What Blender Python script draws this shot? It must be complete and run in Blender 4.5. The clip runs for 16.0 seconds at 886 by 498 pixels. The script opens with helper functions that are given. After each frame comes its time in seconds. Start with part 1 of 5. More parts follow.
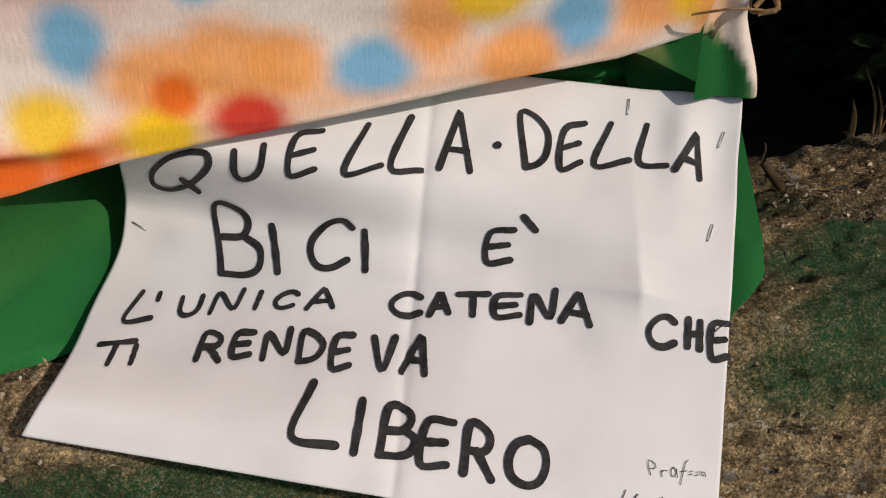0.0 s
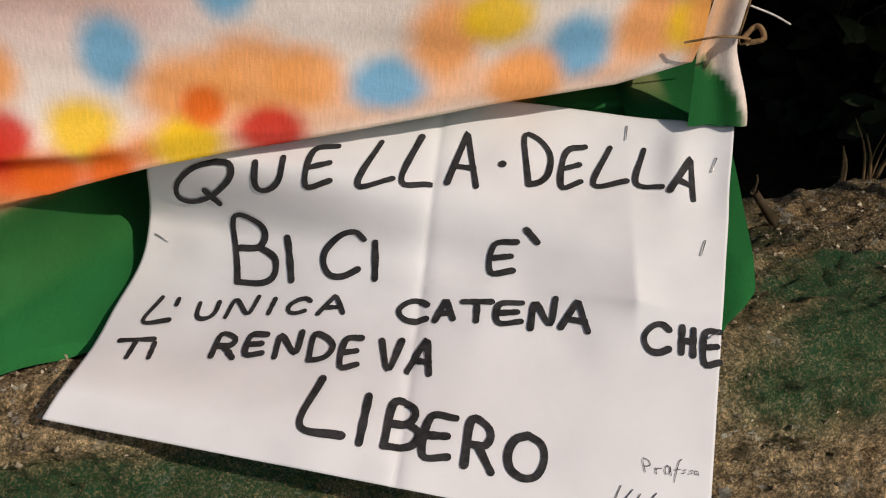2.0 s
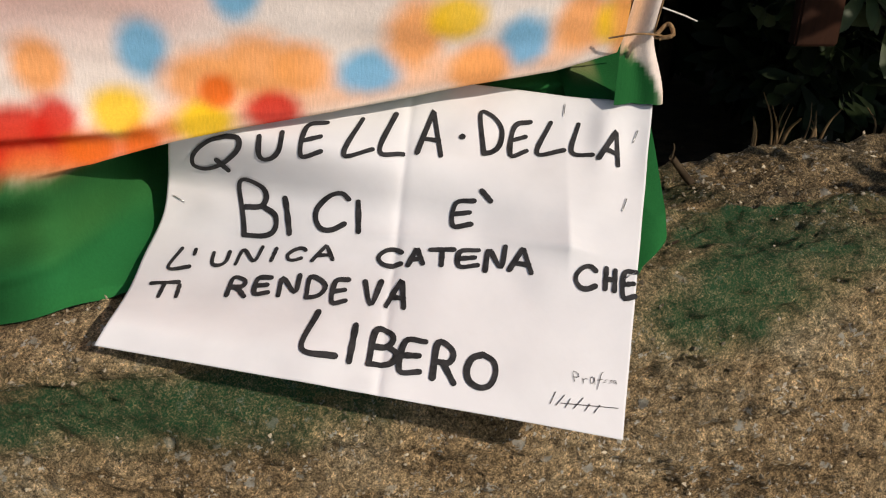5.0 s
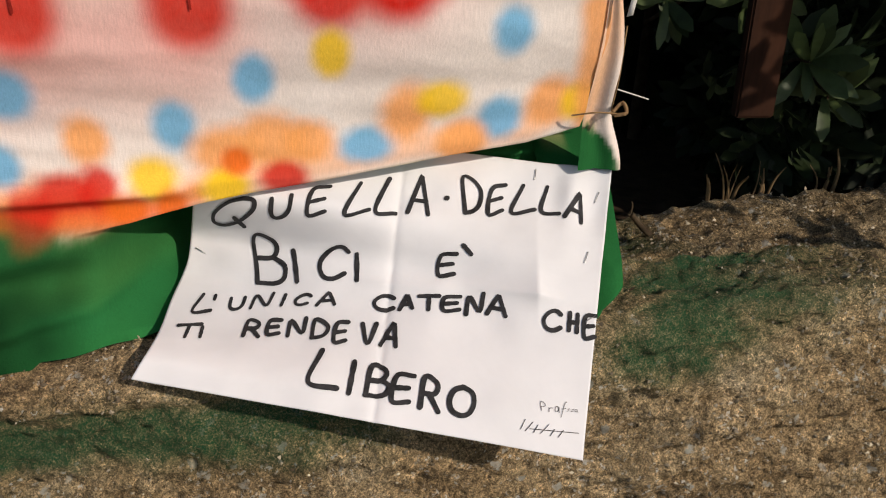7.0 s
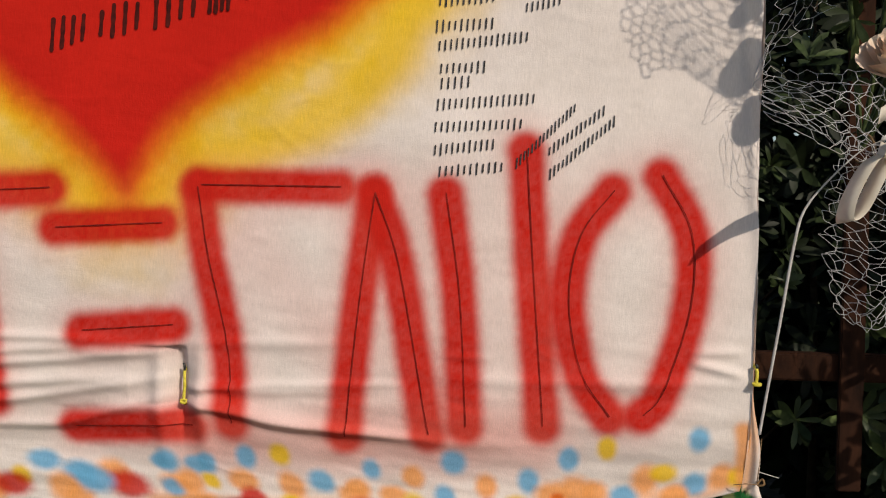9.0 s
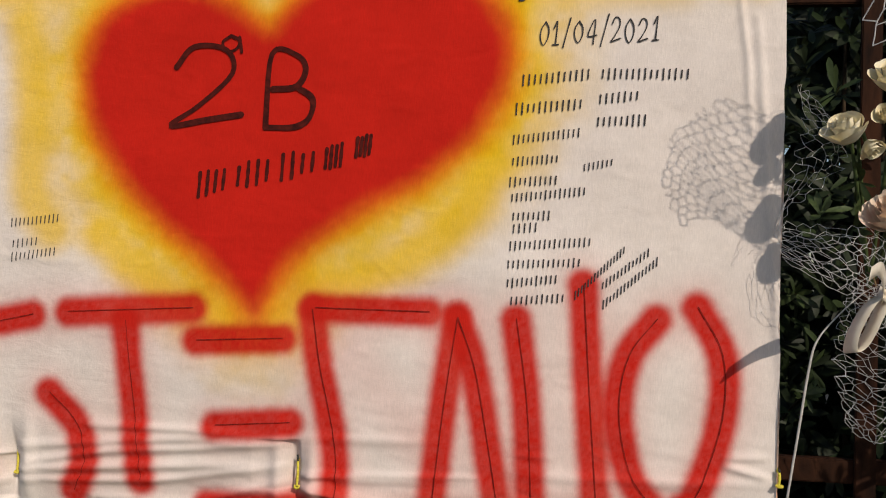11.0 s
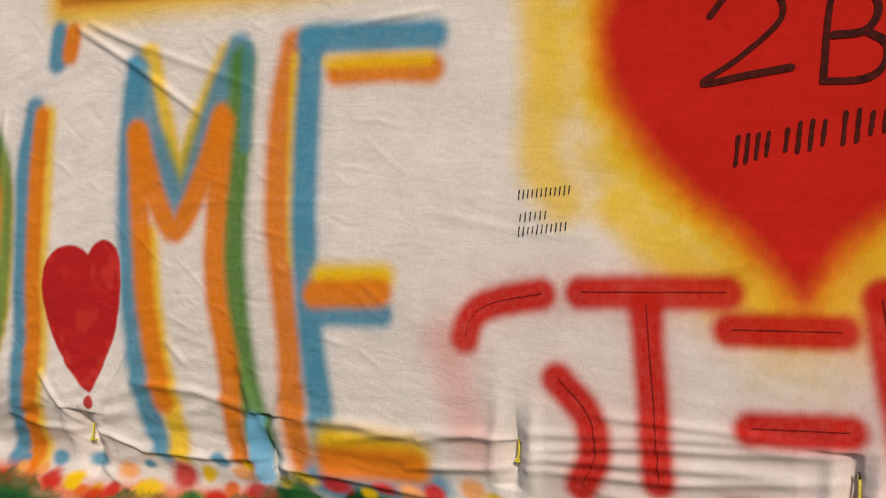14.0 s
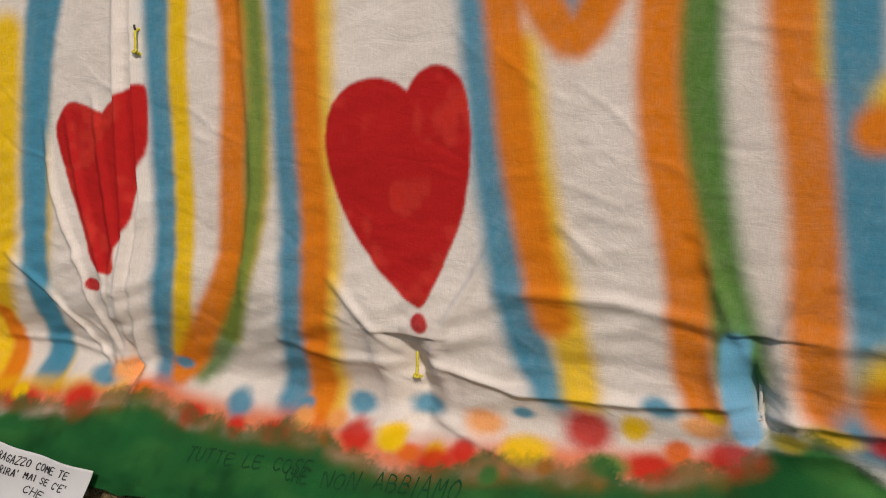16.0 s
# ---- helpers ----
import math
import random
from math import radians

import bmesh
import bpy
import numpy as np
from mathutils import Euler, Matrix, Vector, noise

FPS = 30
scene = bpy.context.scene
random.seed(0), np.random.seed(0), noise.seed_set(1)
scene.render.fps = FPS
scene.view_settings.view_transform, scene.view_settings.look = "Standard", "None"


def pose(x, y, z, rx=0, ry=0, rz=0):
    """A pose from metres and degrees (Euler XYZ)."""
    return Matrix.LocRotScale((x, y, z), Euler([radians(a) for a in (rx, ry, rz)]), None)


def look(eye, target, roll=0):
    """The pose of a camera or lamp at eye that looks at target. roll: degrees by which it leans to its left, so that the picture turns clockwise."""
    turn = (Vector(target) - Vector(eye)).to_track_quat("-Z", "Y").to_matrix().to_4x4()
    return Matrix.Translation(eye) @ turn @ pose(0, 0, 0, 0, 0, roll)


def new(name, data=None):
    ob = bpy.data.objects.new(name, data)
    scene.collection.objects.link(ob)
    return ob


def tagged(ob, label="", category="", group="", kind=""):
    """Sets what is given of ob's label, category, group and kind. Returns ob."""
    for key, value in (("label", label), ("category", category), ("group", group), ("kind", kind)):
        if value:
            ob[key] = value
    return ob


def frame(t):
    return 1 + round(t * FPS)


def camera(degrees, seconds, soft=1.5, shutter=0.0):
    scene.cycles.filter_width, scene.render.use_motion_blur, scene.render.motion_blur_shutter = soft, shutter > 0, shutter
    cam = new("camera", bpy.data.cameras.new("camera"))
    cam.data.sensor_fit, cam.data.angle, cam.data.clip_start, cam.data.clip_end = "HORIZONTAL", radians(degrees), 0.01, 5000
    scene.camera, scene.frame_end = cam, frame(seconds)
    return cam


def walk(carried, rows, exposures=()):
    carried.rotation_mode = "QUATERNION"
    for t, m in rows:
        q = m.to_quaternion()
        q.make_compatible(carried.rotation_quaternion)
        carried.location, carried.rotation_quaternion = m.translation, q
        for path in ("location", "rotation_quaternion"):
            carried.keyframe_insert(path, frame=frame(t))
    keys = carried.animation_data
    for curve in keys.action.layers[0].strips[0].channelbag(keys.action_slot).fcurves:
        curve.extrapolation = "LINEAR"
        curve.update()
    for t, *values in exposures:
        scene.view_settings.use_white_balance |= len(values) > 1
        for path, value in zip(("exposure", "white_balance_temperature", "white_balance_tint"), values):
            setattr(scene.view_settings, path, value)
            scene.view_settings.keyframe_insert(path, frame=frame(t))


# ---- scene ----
cam = camera(49.5, 16.0, soft=1.1)

PATH = [
    (0, (-0.274, -0.491, 0.99), (0.01, 1.259, 0.065), 1.0),
    (0.5, (-0.279, -0.486, 0.992), (0.021, 1.257, 0.058), 1.4),
    (1, (-0.28, -0.491, 0.989), (0.02, 1.26, 0.07), 1.4),
    (1.5, (-0.282, -0.496, 0.99), (0.024, 1.258, 0.079), 1.6),
    (2, (-0.279, -0.541, 0.955), (-0.005, 1.295, 0.211), 1.9),
    (2.5, (-0.304, -0.63, 0.971), (-0.019, 1.177, 0.162), 2.2),
    (3, (-0.313, -0.669, 0.989), (-0.008, 1.134, 0.178), 1.7),
    (3.5, (-0.302, -0.664, 0.999), (0.016, 1.129, 0.173), 2.0),
    (4, (-0.3, -0.664, 1.004), (0.027, 1.129, 0.18), 2.2),
    (6.5, (-0.301, -0.701, 1.042), (0.044, 1.081, 0.203), 2.6),
    (7, (-0.312, -0.767, 1.073), (0.036, 1.044, 0.298), 2.5),
    (7.5, (-0.312, -0.935, 1.125), (-0.181, 0.932, 0.421), 0.8),
    (8, (-0.335, -1.139, 1.191), (-0.519, 0.784, 0.674), -0.6),
    (8.5, (-0.391, -1.386, 1.25), (-0.517, 0.589, 0.96), 0.8),
    (9, (-0.422, -1.597, 1.289), (-0.571, 0.397, 1.23), 1.1),
    (9.5, (-0.425, -1.769, 1.322), (-0.604, 0.223, 1.359), 2.3),
    (9.6, (-0.427, -1.787, 1.325), (-0.617, 0.203, 1.386), 2.1),
    (12, (-0.4, -1.964, 1.468), (-0.847, -0.015, 1.511), 3.0),
    (12.5, (-0.42, -1.963, 1.473), (-1.015, -0.054, 1.514), 2.9),
    (13, (-0.528, -1.928, 1.462), (-1.205, -0.047, 1.506), 3.1),
    (13.5, (-0.713, -1.903, 1.438), (-1.482, -0.057, 1.482), 3.0),
    (14, (-0.909, -1.814, 1.402), (-1.798, -0.022, 1.387), 2.7),
    (14.5, (-1.091, -1.687, 1.374), (-2.074, 0.053, 1.31), 2.7),
    (15, (-1.302, -1.587, 1.351), (-2.351, 0.114, 1.282), 2.4),
    (15.5, (-1.661, -1.484, 1.318), (-2.679, 0.23, 1.158), 0.8),
    (16, (-2.029, -1.342, 1.304), (-2.978, 0.394, 1.007), -0.3),
]
EXPOSURES = [(0, -0.18), (2, -0.14), (3.5, 0.06), (7, 0.12), (8, 0.0), (9, -0.13), (12, -0.16), (14, -0.22), (16, -0.38)]
walk(cam, [(t, look(eye, target, roll)) for t, eye, target, roll in PATH], EXPOSURES)

# ---- light: low sun from the front and right, clear sky ----
SUN_WAY = Vector((-0.80, 1.15, -0.85)).normalized()
world = bpy.data.worlds.new("sky")
scene.world = world
world.use_nodes = True
wn = world.node_tree
sky = wn.nodes.new("ShaderNodeTexSky")
sky.sky_type, sky.sun_disc = "NISHITA", False
sky.sun_elevation = math.asin(-SUN_WAY.z)
sky.sun_rotation = math.atan2(-SUN_WAY.x, -SUN_WAY.y)
wn.links.new(sky.outputs[0], wn.nodes["Background"].inputs[0])
wn.nodes["Background"].inputs[1].default_value = 0.09
sun = new("sun", bpy.data.lights.new("sun", "SUN"))
sun.data.energy, sun.data.angle, sun.data.color = 3.1, radians(0.55), (1.0, 0.875, 0.74)
sun.matrix_world = look(-SUN_WAY * 5, (0, 0, 0))


# ---- materials ----
def mat(name, base=(0.5, 0.5, 0.5), rough=0.7, metal=0.0):
    m = bpy.data.materials.new(name)
    m.use_nodes = True
    b = m.node_tree.nodes["Principled BSDF"]
    b.inputs["Base Color"].default_value = (*base, 1)
    b.inputs["Roughness"].default_value = rough
    b.inputs["Metallic"].default_value = metal
    return m


def node(m, kind, **values):
    n = m.node_tree.nodes.new(kind)
    for key, value in values.items():
        n.inputs[key].default_value = value
    return n


def tie_up(m, a, out, b, into):
    m.node_tree.links.new(a.outputs[out], b.inputs[into])


def bsdf(m):
    return m.node_tree.nodes["Principled BSDF"]


def place_node(m, scale=(1, 1, 1)):
    c = m.node_tree.nodes.new("ShaderNodeTexCoord")
    p = node(m, "ShaderNodeMapping", Scale=scale)
    tie_up(m, c, "Object", p, "Vector")
    return p


def noise_node(m, where, scale, detail=4.0, rough=0.6, distort=0.0):
    n = node(m, "ShaderNodeTexNoise", Scale=scale, Detail=detail, Roughness=rough, Distortion=distort)
    tie_up(m, where, 0, n, "Vector")
    return n


def ramp(m, source, out, stops):
    r = m.node_tree.nodes.new("ShaderNodeValToRGB")
    while len(r.color_ramp.elements) < len(stops):
        r.color_ramp.elements.new(0.5)
    for e, (at, col) in zip(r.color_ramp.elements, stops):
        e.position, e.color = at, (*col, 1)
    tie_up(m, source, out, r, 0)
    return r


def mix(m, kind, factor, a, b):
    """Mix two colours; factor and each colour are a number or colour, or a (node, output) pair."""
    n = m.node_tree.nodes.new("ShaderNodeMix")
    n.data_type, n.blend_type = "RGBA", kind
    for slot, v in ((0, factor), (6, a), (7, b)):
        if isinstance(v, tuple) and not isinstance(v[0], (int, float)):
            m.node_tree.links.new(v[0].outputs[v[1]], n.inputs[slot])
        elif slot == 0:
            n.inputs[slot].default_value = v
        else:
            n.inputs[slot].default_value = (*v, 1)
    return n


def bump(m, source, out, strength, distance, below=None):
    n = node(m, "ShaderNodeBump", Strength=strength, Distance=distance)
    tie_up(m, source, out, n, "Height")
    if below:
        tie_up(m, below, 0, n, "Normal")
    return n


def painted_cloth():
    m = mat("painted_cotton", rough=0.92)
    bsdf(m).inputs["Specular IOR Level"].default_value = 0.08
    att = m.node_tree.nodes.new("ShaderNodeAttribute")
    att.attribute_name = "paint"
    p = place_node(m)
    weave = noise_node(m, place_node(m, (620, 620, 70)), 1.0, 3.0)
    weave2 = noise_node(m, place_node(m, (330, 330, 900)), 1.0, 2.0)
    mott = noise_node(m, p, 14.0, 6.0, 0.65)
    r1 = ramp(m, weave, "Fac", [(0.3, (0.90, 0.90, 0.90)), (0.7, (1.04, 1.04, 1.04))])
    r2 = ramp(m, mott, "Fac", [(0.3, (0.91, 0.90, 0.89)), (0.65, (1.0, 1.0, 1.0))])
    c = mix(m, "MULTIPLY", 1.0, (att, "Color"), (r1, 0))
    c = mix(m, "MULTIPLY", 1.0, (c, 2), (r2, 0))
    m.node_tree.links.new(c.outputs[2], bsdf(m).inputs["Base Color"])
    crumple = noise_node(m, place_node(m, (9, 9, 26)), 1.0, 6.0, 0.62, 1.2)
    crumple2 = noise_node(m, p, 60.0, 4.0, 0.6, 0.8)
    heights = [mix(m, "MULTIPLY", 1.0, (n, 0), (att, "Alpha")) for n in (crumple, crumple2)]
    b = bump(m, heights[0], 2, 0.28, 0.009)
    b = bump(m, heights[1], 2, 0.45, 0.0025, b)
    b = bump(m, weave, "Fac", 0.25, 0.0009, b)
    b = bump(m, weave2, "Fac", 0.25, 0.0009, b)
    tie_up(m, b, 0, bsdf(m), "Normal")
    return m


def concrete():
    m = mat("old_concrete", rough=0.95)
    bsdf(m).inputs["Specular IOR Level"].default_value = 0.15
    p = place_node(m)
    big = noise_node(m, p, 9.0, 8.0, 0.7, 0.4)
    mid = noise_node(m, p, 120.0, 8.0, 0.78)
    fine = noise_node(m, p, 560.0, 5.0, 0.8)
    c1 = ramp(m, big, "Fac", [(0.30, (0.185, 0.128, 0.072)), (0.46, (0.34, 0.250, 0.148)), (0.60, (0.425, 0.335, 0.215)), (0.74, (0.55, 0.48, 0.365))])
    c2 = ramp(m, mid, "Fac", [(0.36, (0.16, 0.14, 0.12)), (0.46, (0.80, 0.78, 0.74)), (0.62, (1.60, 1.56, 1.46))])
    c3 = ramp(m, fine, "Fac", [(0.38, (0.22, 0.21, 0.19)), (0.50, (0.95, 0.95, 0.95)), (0.62, (1.9, 1.86, 1.75))])
    # loose sand grains, each of its own tone
    warp = noise_node(m, p, 300.0, 2.0)
    shifted = mix(m, "LINEAR_LIGHT", 0.004, (p, 0), (warp, "Color"))
    grit = node(m, "ShaderNodeTexVoronoi", Scale=430.0)
    tie_up(m, shifted, 2, grit, "Vector")
    c4 = ramp(m, grit, "Color", [(0.10, (0.50, 0.48, 0.44)), (0.5, (1.0, 1.0, 1.0)), (0.92, (1.75, 1.70, 1.6))])
    c = mix(m, "MULTIPLY", 0.85, (c1, 0), (c2, 0))
    c = mix(m, "MULTIPLY", 0.9, (c, 2), (c3, 0))
    c = mix(m, "MULTIPLY", 0.8, (c, 2), (c4, 0))
    # lichen: ragged pale rosettes in patches, and small crusts
    bend = noise_node(m, p, 90.0, 4.0, 0.7)
    ragged = mix(m, "LINEAR_LIGHT", 0.012, (p, 0), (bend, "Color"))
    where = noise_node(m, p, 11.0, 4.0, 0.6)
    area = ramp(m, where, "Fac", [(0.44, (0, 0, 0)), (0.53, (1, 1, 1))])
    for scale, edge, tint in ((42.0, 0.22, (0.54, 0.52, 0.45)), (105.0, 0.23, (0.74, 0.71, 0.63))):
        cell = node(m, "ShaderNodeTexVoronoi", Scale=scale)
        tie_up(m, ragged, 2, cell, "Vector")
        spot = ramp(m, cell, "Distance", [(edge * 0.75, (0.85, 0.85, 0.85)), (edge, (0, 0, 0))])
        both = mix(m, "MULTIPLY", 1.0, (spot, 0), (area, 0))
        worn = mix(m, "MULTIPLY", 0.6, (both, 2), (c2, 0))
        c = mix(m, "MIX", (worn, 2), (c, 2), tint)
    # overspray of green paint, and moss
    att = m.node_tree.nodes.new("ShaderNodeAttribute")
    att.attribute_name = "paint"
    speck = ramp(m, fine, "Fac", [(0.42, (1, 1, 1)), (0.66, (0.45, 0.45, 0.45))])
    split = m.node_tree.nodes.new("ShaderNodeSeparateColor")
    tie_up(m, att, "Color", split, "Color")
    green_part = mix(m, "MULTIPLY", 1.0, (split, "Red"), (speck, 0))
    dirt_part = mix(m, "MULTIPLY", 1.0, (split, "Green"), (speck, 0))
    c = mix(m, "MIX", (dirt_part, 2), (c, 2), (0.032, 0.027, 0.015))
    c = mix(m, "MIX", (green_part, 2), (c, 2), (0.018, 0.095, 0.038))
    m.node_tree.links.new(c.outputs[2], bsdf(m).inputs["Base Color"])
    b = bump(m, mid, "Fac", 1.0, 0.012)
    b = bump(m, grit, "Distance", 0.6, 0.002, b)
    b = bump(m, fine, "Fac", 0.8, 0.0012, b)
    tie_up(m, b, 0, bsdf(m), "Normal")
    return m


def mottled(name, dark, light, scale, rough=0.8, relief=0.003, stretch=(1, 1, 1), metal=0.0):
    m = mat(name, rough=rough, metal=metal)
    bsdf(m).inputs["Specular IOR Level"].default_value = 0.12 if rough > 0.55 else 0.4
    p = place_node(m, stretch)
    n = noise_node(m, p, scale, 6.0, 0.65, 0.3)
    r = ramp(m, n, "Fac", [(0.33, dark), (0.67, light)])
    tie_up(m, r, 0, bsdf(m), "Base Color")
    f = noise_node(m, p, scale * 6, 3.0)
    b = bump(m, n, "Fac", 0.6, relief)
    b = bump(m, f, "Fac", 0.5, relief * 0.4, b)
    tie_up(m, b, 0, bsdf(m), "Normal")
    return m


def leaf_material(name, dark, light, rough=0.45):
    m = mat(name, rough=rough)
    bsdf(m).inputs["Specular IOR Level"].default_value = 0.22
    geo = m.node_tree.nodes.new("ShaderNodeNewGeometry")
    r = ramp(m, geo, "Random Per Island", [(0.0, dark), (0.8, light), (1.0, tuple(v * 1.5 for v in light))])
    n = noise_node(m, place_node(m), 60.0, 4.0)
    r2 = ramp(m, n, "Fac", [(0.35, (0.75, 0.75, 0.75)), (0.65, (1.1, 1.1, 1.1))])
    c = mix(m, "MULTIPLY", 1.0, (r, 0), (r2, 0))
    m.node_tree.links.new(c.outputs[2], bsdf(m).inputs["Base Color"])
    return m


CLOTH = painted_cloth()
CONCRETE = concrete()
PAPER = mottled("white_paper", (0.66, 0.655, 0.67), (0.73, 0.72, 0.735), 9.0, 0.75, 0.0008)
INK = mottled("black_marker", (0.012, 0.012, 0.013), (0.045, 0.043, 0.045), 160.0, 0.6, 0.0002)
PEN = mottled("worn_pen", (0.015, 0.014, 0.014), (0.085, 0.080, 0.080), 220.0, 0.8, 0.0002)
MOSS_PEN = mottled("pen_on_green", (0.008, 0.042, 0.014), (0.014, 0.080, 0.026), 120.0, 0.8, 0.0002)
HEART_PEN = mottled("pen_on_red", (0.030, 0.005, 0.004), (0.10, 0.012, 0.008), 90.0, 0.8, 0.0002)
PENCIL = mottled("dark_pen_line", (0.10, 0.008, 0.006), (0.34, 0.022, 0.014), 60.0, 0.8, 0.0002)
RUST = mottled("brown_painted_iron", (0.011, 0.005, 0.003), (0.050, 0.019, 0.009), 22.0, 0.85, 0.0015, (1, 1, 0.25))
# hedge shade is put into LEAF's near-black colour; LEAF_LIT is its lit copy
LEAF = leaf_material("shaded_glossy_leaf", (0.006, 0.010, 0.004), (0.022, 0.034, 0.012), 0.55)
LEAF_LIT = leaf_material("lit_leaf", (0.030, 0.046, 0.016), (0.075, 0.105, 0.036), 0.45)
TWIG = mottled("bark", (0.03, 0.02, 0.012), (0.09, 0.065, 0.04), 40.0, 0.9, 0.002)
STRAW = leaf_material("dry_stalk", (0.06, 0.038, 0.017), (0.19, 0.125, 0.06), 0.8)
GRIT = leaf_material("grit_grain", (0.09, 0.065, 0.040), (0.46, 0.39, 0.28), 0.9)
ASPHALT = mottled("asphalt", (0.035, 0.035, 0.036), (0.075, 0.073, 0.07), 90.0, 0.92, 0.004)
SOIL = mottled("soil", (0.02, 0.013, 0.008), (0.07, 0.045, 0.028), 30.0, 0.95, 0.006)
PETAL = mottled("cream_petal", (0.80, 0.70, 0.44), (0.92, 0.87, 0.70), 30.0, 0.6, 0.0006)
BLUSH = mottled("blush_petal", (0.78, 0.55, 0.42), (0.88, 0.78, 0.62), 26.0, 0.6, 0.0006)
SATIN = mottled("cream_satin", (0.62, 0.55, 0.44), (0.80, 0.74, 0.62), 18.0, 0.35, 0.0004)
NET = mottled("white_tulle", (0.55, 0.55, 0.55), (0.75, 0.75, 0.74), 80.0, 0.7, 0.0003)
RAFFIA = mottled("white_gift_ribbon", (0.45, 0.43, 0.40), (0.72, 0.70, 0.66), 50.0, 0.5, 0.0004, (6, 6, 1))
YELLOW_CORD = mottled("yellow_cord", (0.55, 0.45, 0.03), (0.85, 0.75, 0.12), 200.0, 0.6, 0.0006)
TWINE = mottled("brown_twine", (0.16, 0.09, 0.04), (0.34, 0.22, 0.11), 200.0, 0.85, 0.0006)
STEEL = mat("staple_steel", (0.45, 0.44, 0.43), 0.35, 1.0)
BLACK = mat("black_plastic", (0.02, 0.02, 0.02), 0.5)


# ---- mesh helpers ----
def mesh_of(name, verts, faces, material, smooth=True):
    me = bpy.data.meshes.new(name)
    me.from_pydata([tuple(v) for v in verts], [], faces)
    me.materials.append(material)
    if smooth:
        me.polygons.foreach_set("use_smooth", [True] * len(me.polygons))
    me.update()
    return me


def part(name, me, parent, label=""):
    ob = new(name, me)
    ob.parent = parent
    if label:
        tagged(ob, label)
    return ob


def thing(name, at, label, category, group="", kind=""):
    ob = new(name)
    ob.location = at
    ob.empty_display_size = 0.05
    bpy.context.view_layer.update()
    return tagged(ob, label, category, group, kind)


def under(name, me, parent, label=""):
    """A part whose mesh is in world coordinates."""
    ob = part(name, me, parent, label)
    if parent.parent is None:
        ob.matrix_parent_inverse = Matrix.Translation(-parent.location)
    return ob


def grid_mesh(name, pts, material, paint=None, slack=0.4):
    """A sheet from an array rows x columns x 3, with an optional colour for each point."""
    r, c = pts.shape[:2]
    me = bpy.data.meshes.new(name)
    i = np.arange(r * c).reshape(r, c)
    quads = np.stack([i[:-1, :-1], i[:-1, 1:], i[1:, 1:], i[1:, :-1]], -1).reshape(-1, 4)
    me.vertices.add(r * c)
    me.vertices.foreach_set("co", pts.reshape(-1).astype(np.float32))
    me.loops.add(quads.size)
    me.loops.foreach_set("vertex_index", quads.reshape(-1).astype(np.int32))
    me.polygons.add(len(quads))
    me.polygons.foreach_set("loop_start", np.arange(0, quads.size, 4, dtype=np.int32))
    me.polygons.foreach_set("use_smooth", np.ones(len(quads), bool))
    me.update(calc_edges=True)
    if paint is not None:
        a = me.color_attributes.new("paint", "FLOAT_COLOR", "POINT")
        full = np.ones((r * c, 4), np.float32)
        full[:, :3] = paint.reshape(-1, 3)
        full[:, 3] = np.broadcast_to(slack, pts.shape[:2]).reshape(-1)
        a.data.foreach_set("color", full.reshape(-1))
    me.materials.append(material)
    return me


def tube(path, radius, sides=6, taper=1.0):
    """Points and faces of a round cord along a path."""
    path = [Vector(p) for p in path]
    verts, faces = [], []
    for k, p in enumerate(path):
        way = (path[min(k + 1, len(path) - 1)] - path[max(k - 1, 0)]).normalized()
        side = way.cross(Vector((0.31, 0.2, 0.93))).normalized()
        up = way.cross(side)
        rad = radius * (1 + (taper - 1) * k / max(1, len(path) - 1))
        for s in range(sides):
            a = 2 * math.pi * s / sides
            verts.append(p + rad * (math.cos(a) * side + math.sin(a) * up))
    for k in range(len(path) - 1):
        for s in range(sides):
            a, b = k * sides + s, k * sides + (s + 1) % sides
            faces.append((a, b, b + sides, a + sides))
    faces.append(tuple(range(sides)))
    faces.append(tuple(reversed(range(len(verts) - sides, len(verts)))))
    return verts, faces


def gather(pieces):
    verts, faces = [], []
    for v, f in pieces:
        n = len(verts)
        verts += list(v)
        faces += [tuple(i + n for i in q) for q in f]
    return verts, faces


def bent(points, n=8):
    """A smooth path through a few points."""
    p = [Vector(q) for q in points]
    p = [2 * p[0] - p[1]] + p + [2 * p[-1] - p[-2]]
    path = []
    for a, b, c, d in zip(p, p[1:], p[2:], p[3:]):
        for k in range(n):
            t = k / n
            path.append(0.5 * (2 * b + (c - a) * t + (2 * a - 5 * b + 4 * c - d) * t * t + (3 * b - a - 3 * c + d) * t ** 3))
    return path + [p[-2]]


def box_mesh(name, lo, hi, material, bevel=0.003):
    bm = bmesh.new()
    bmesh.ops.create_cube(bm, size=1)
    for v in bm.verts:
        v.co = [lo[i] + (v.co[i] + 0.5) * (hi[i] - lo[i]) for i in range(3)]
    bmesh.ops.bevel(bm, geom=bm.edges[:], offset=bevel, segments=2, affect="EDGES")
    me = bpy.data.meshes.new(name)
    bm.to_mesh(me)
    bm.free()
    me.materials.append(material)
    return me


def pairs(text, n=2):
    return np.array([[float(v) for v in q.split(",")] for q in text.split()]).reshape(-1, n)


rng = np.random.default_rng(5)
LATTICE = rng.random((64, 256, 256))


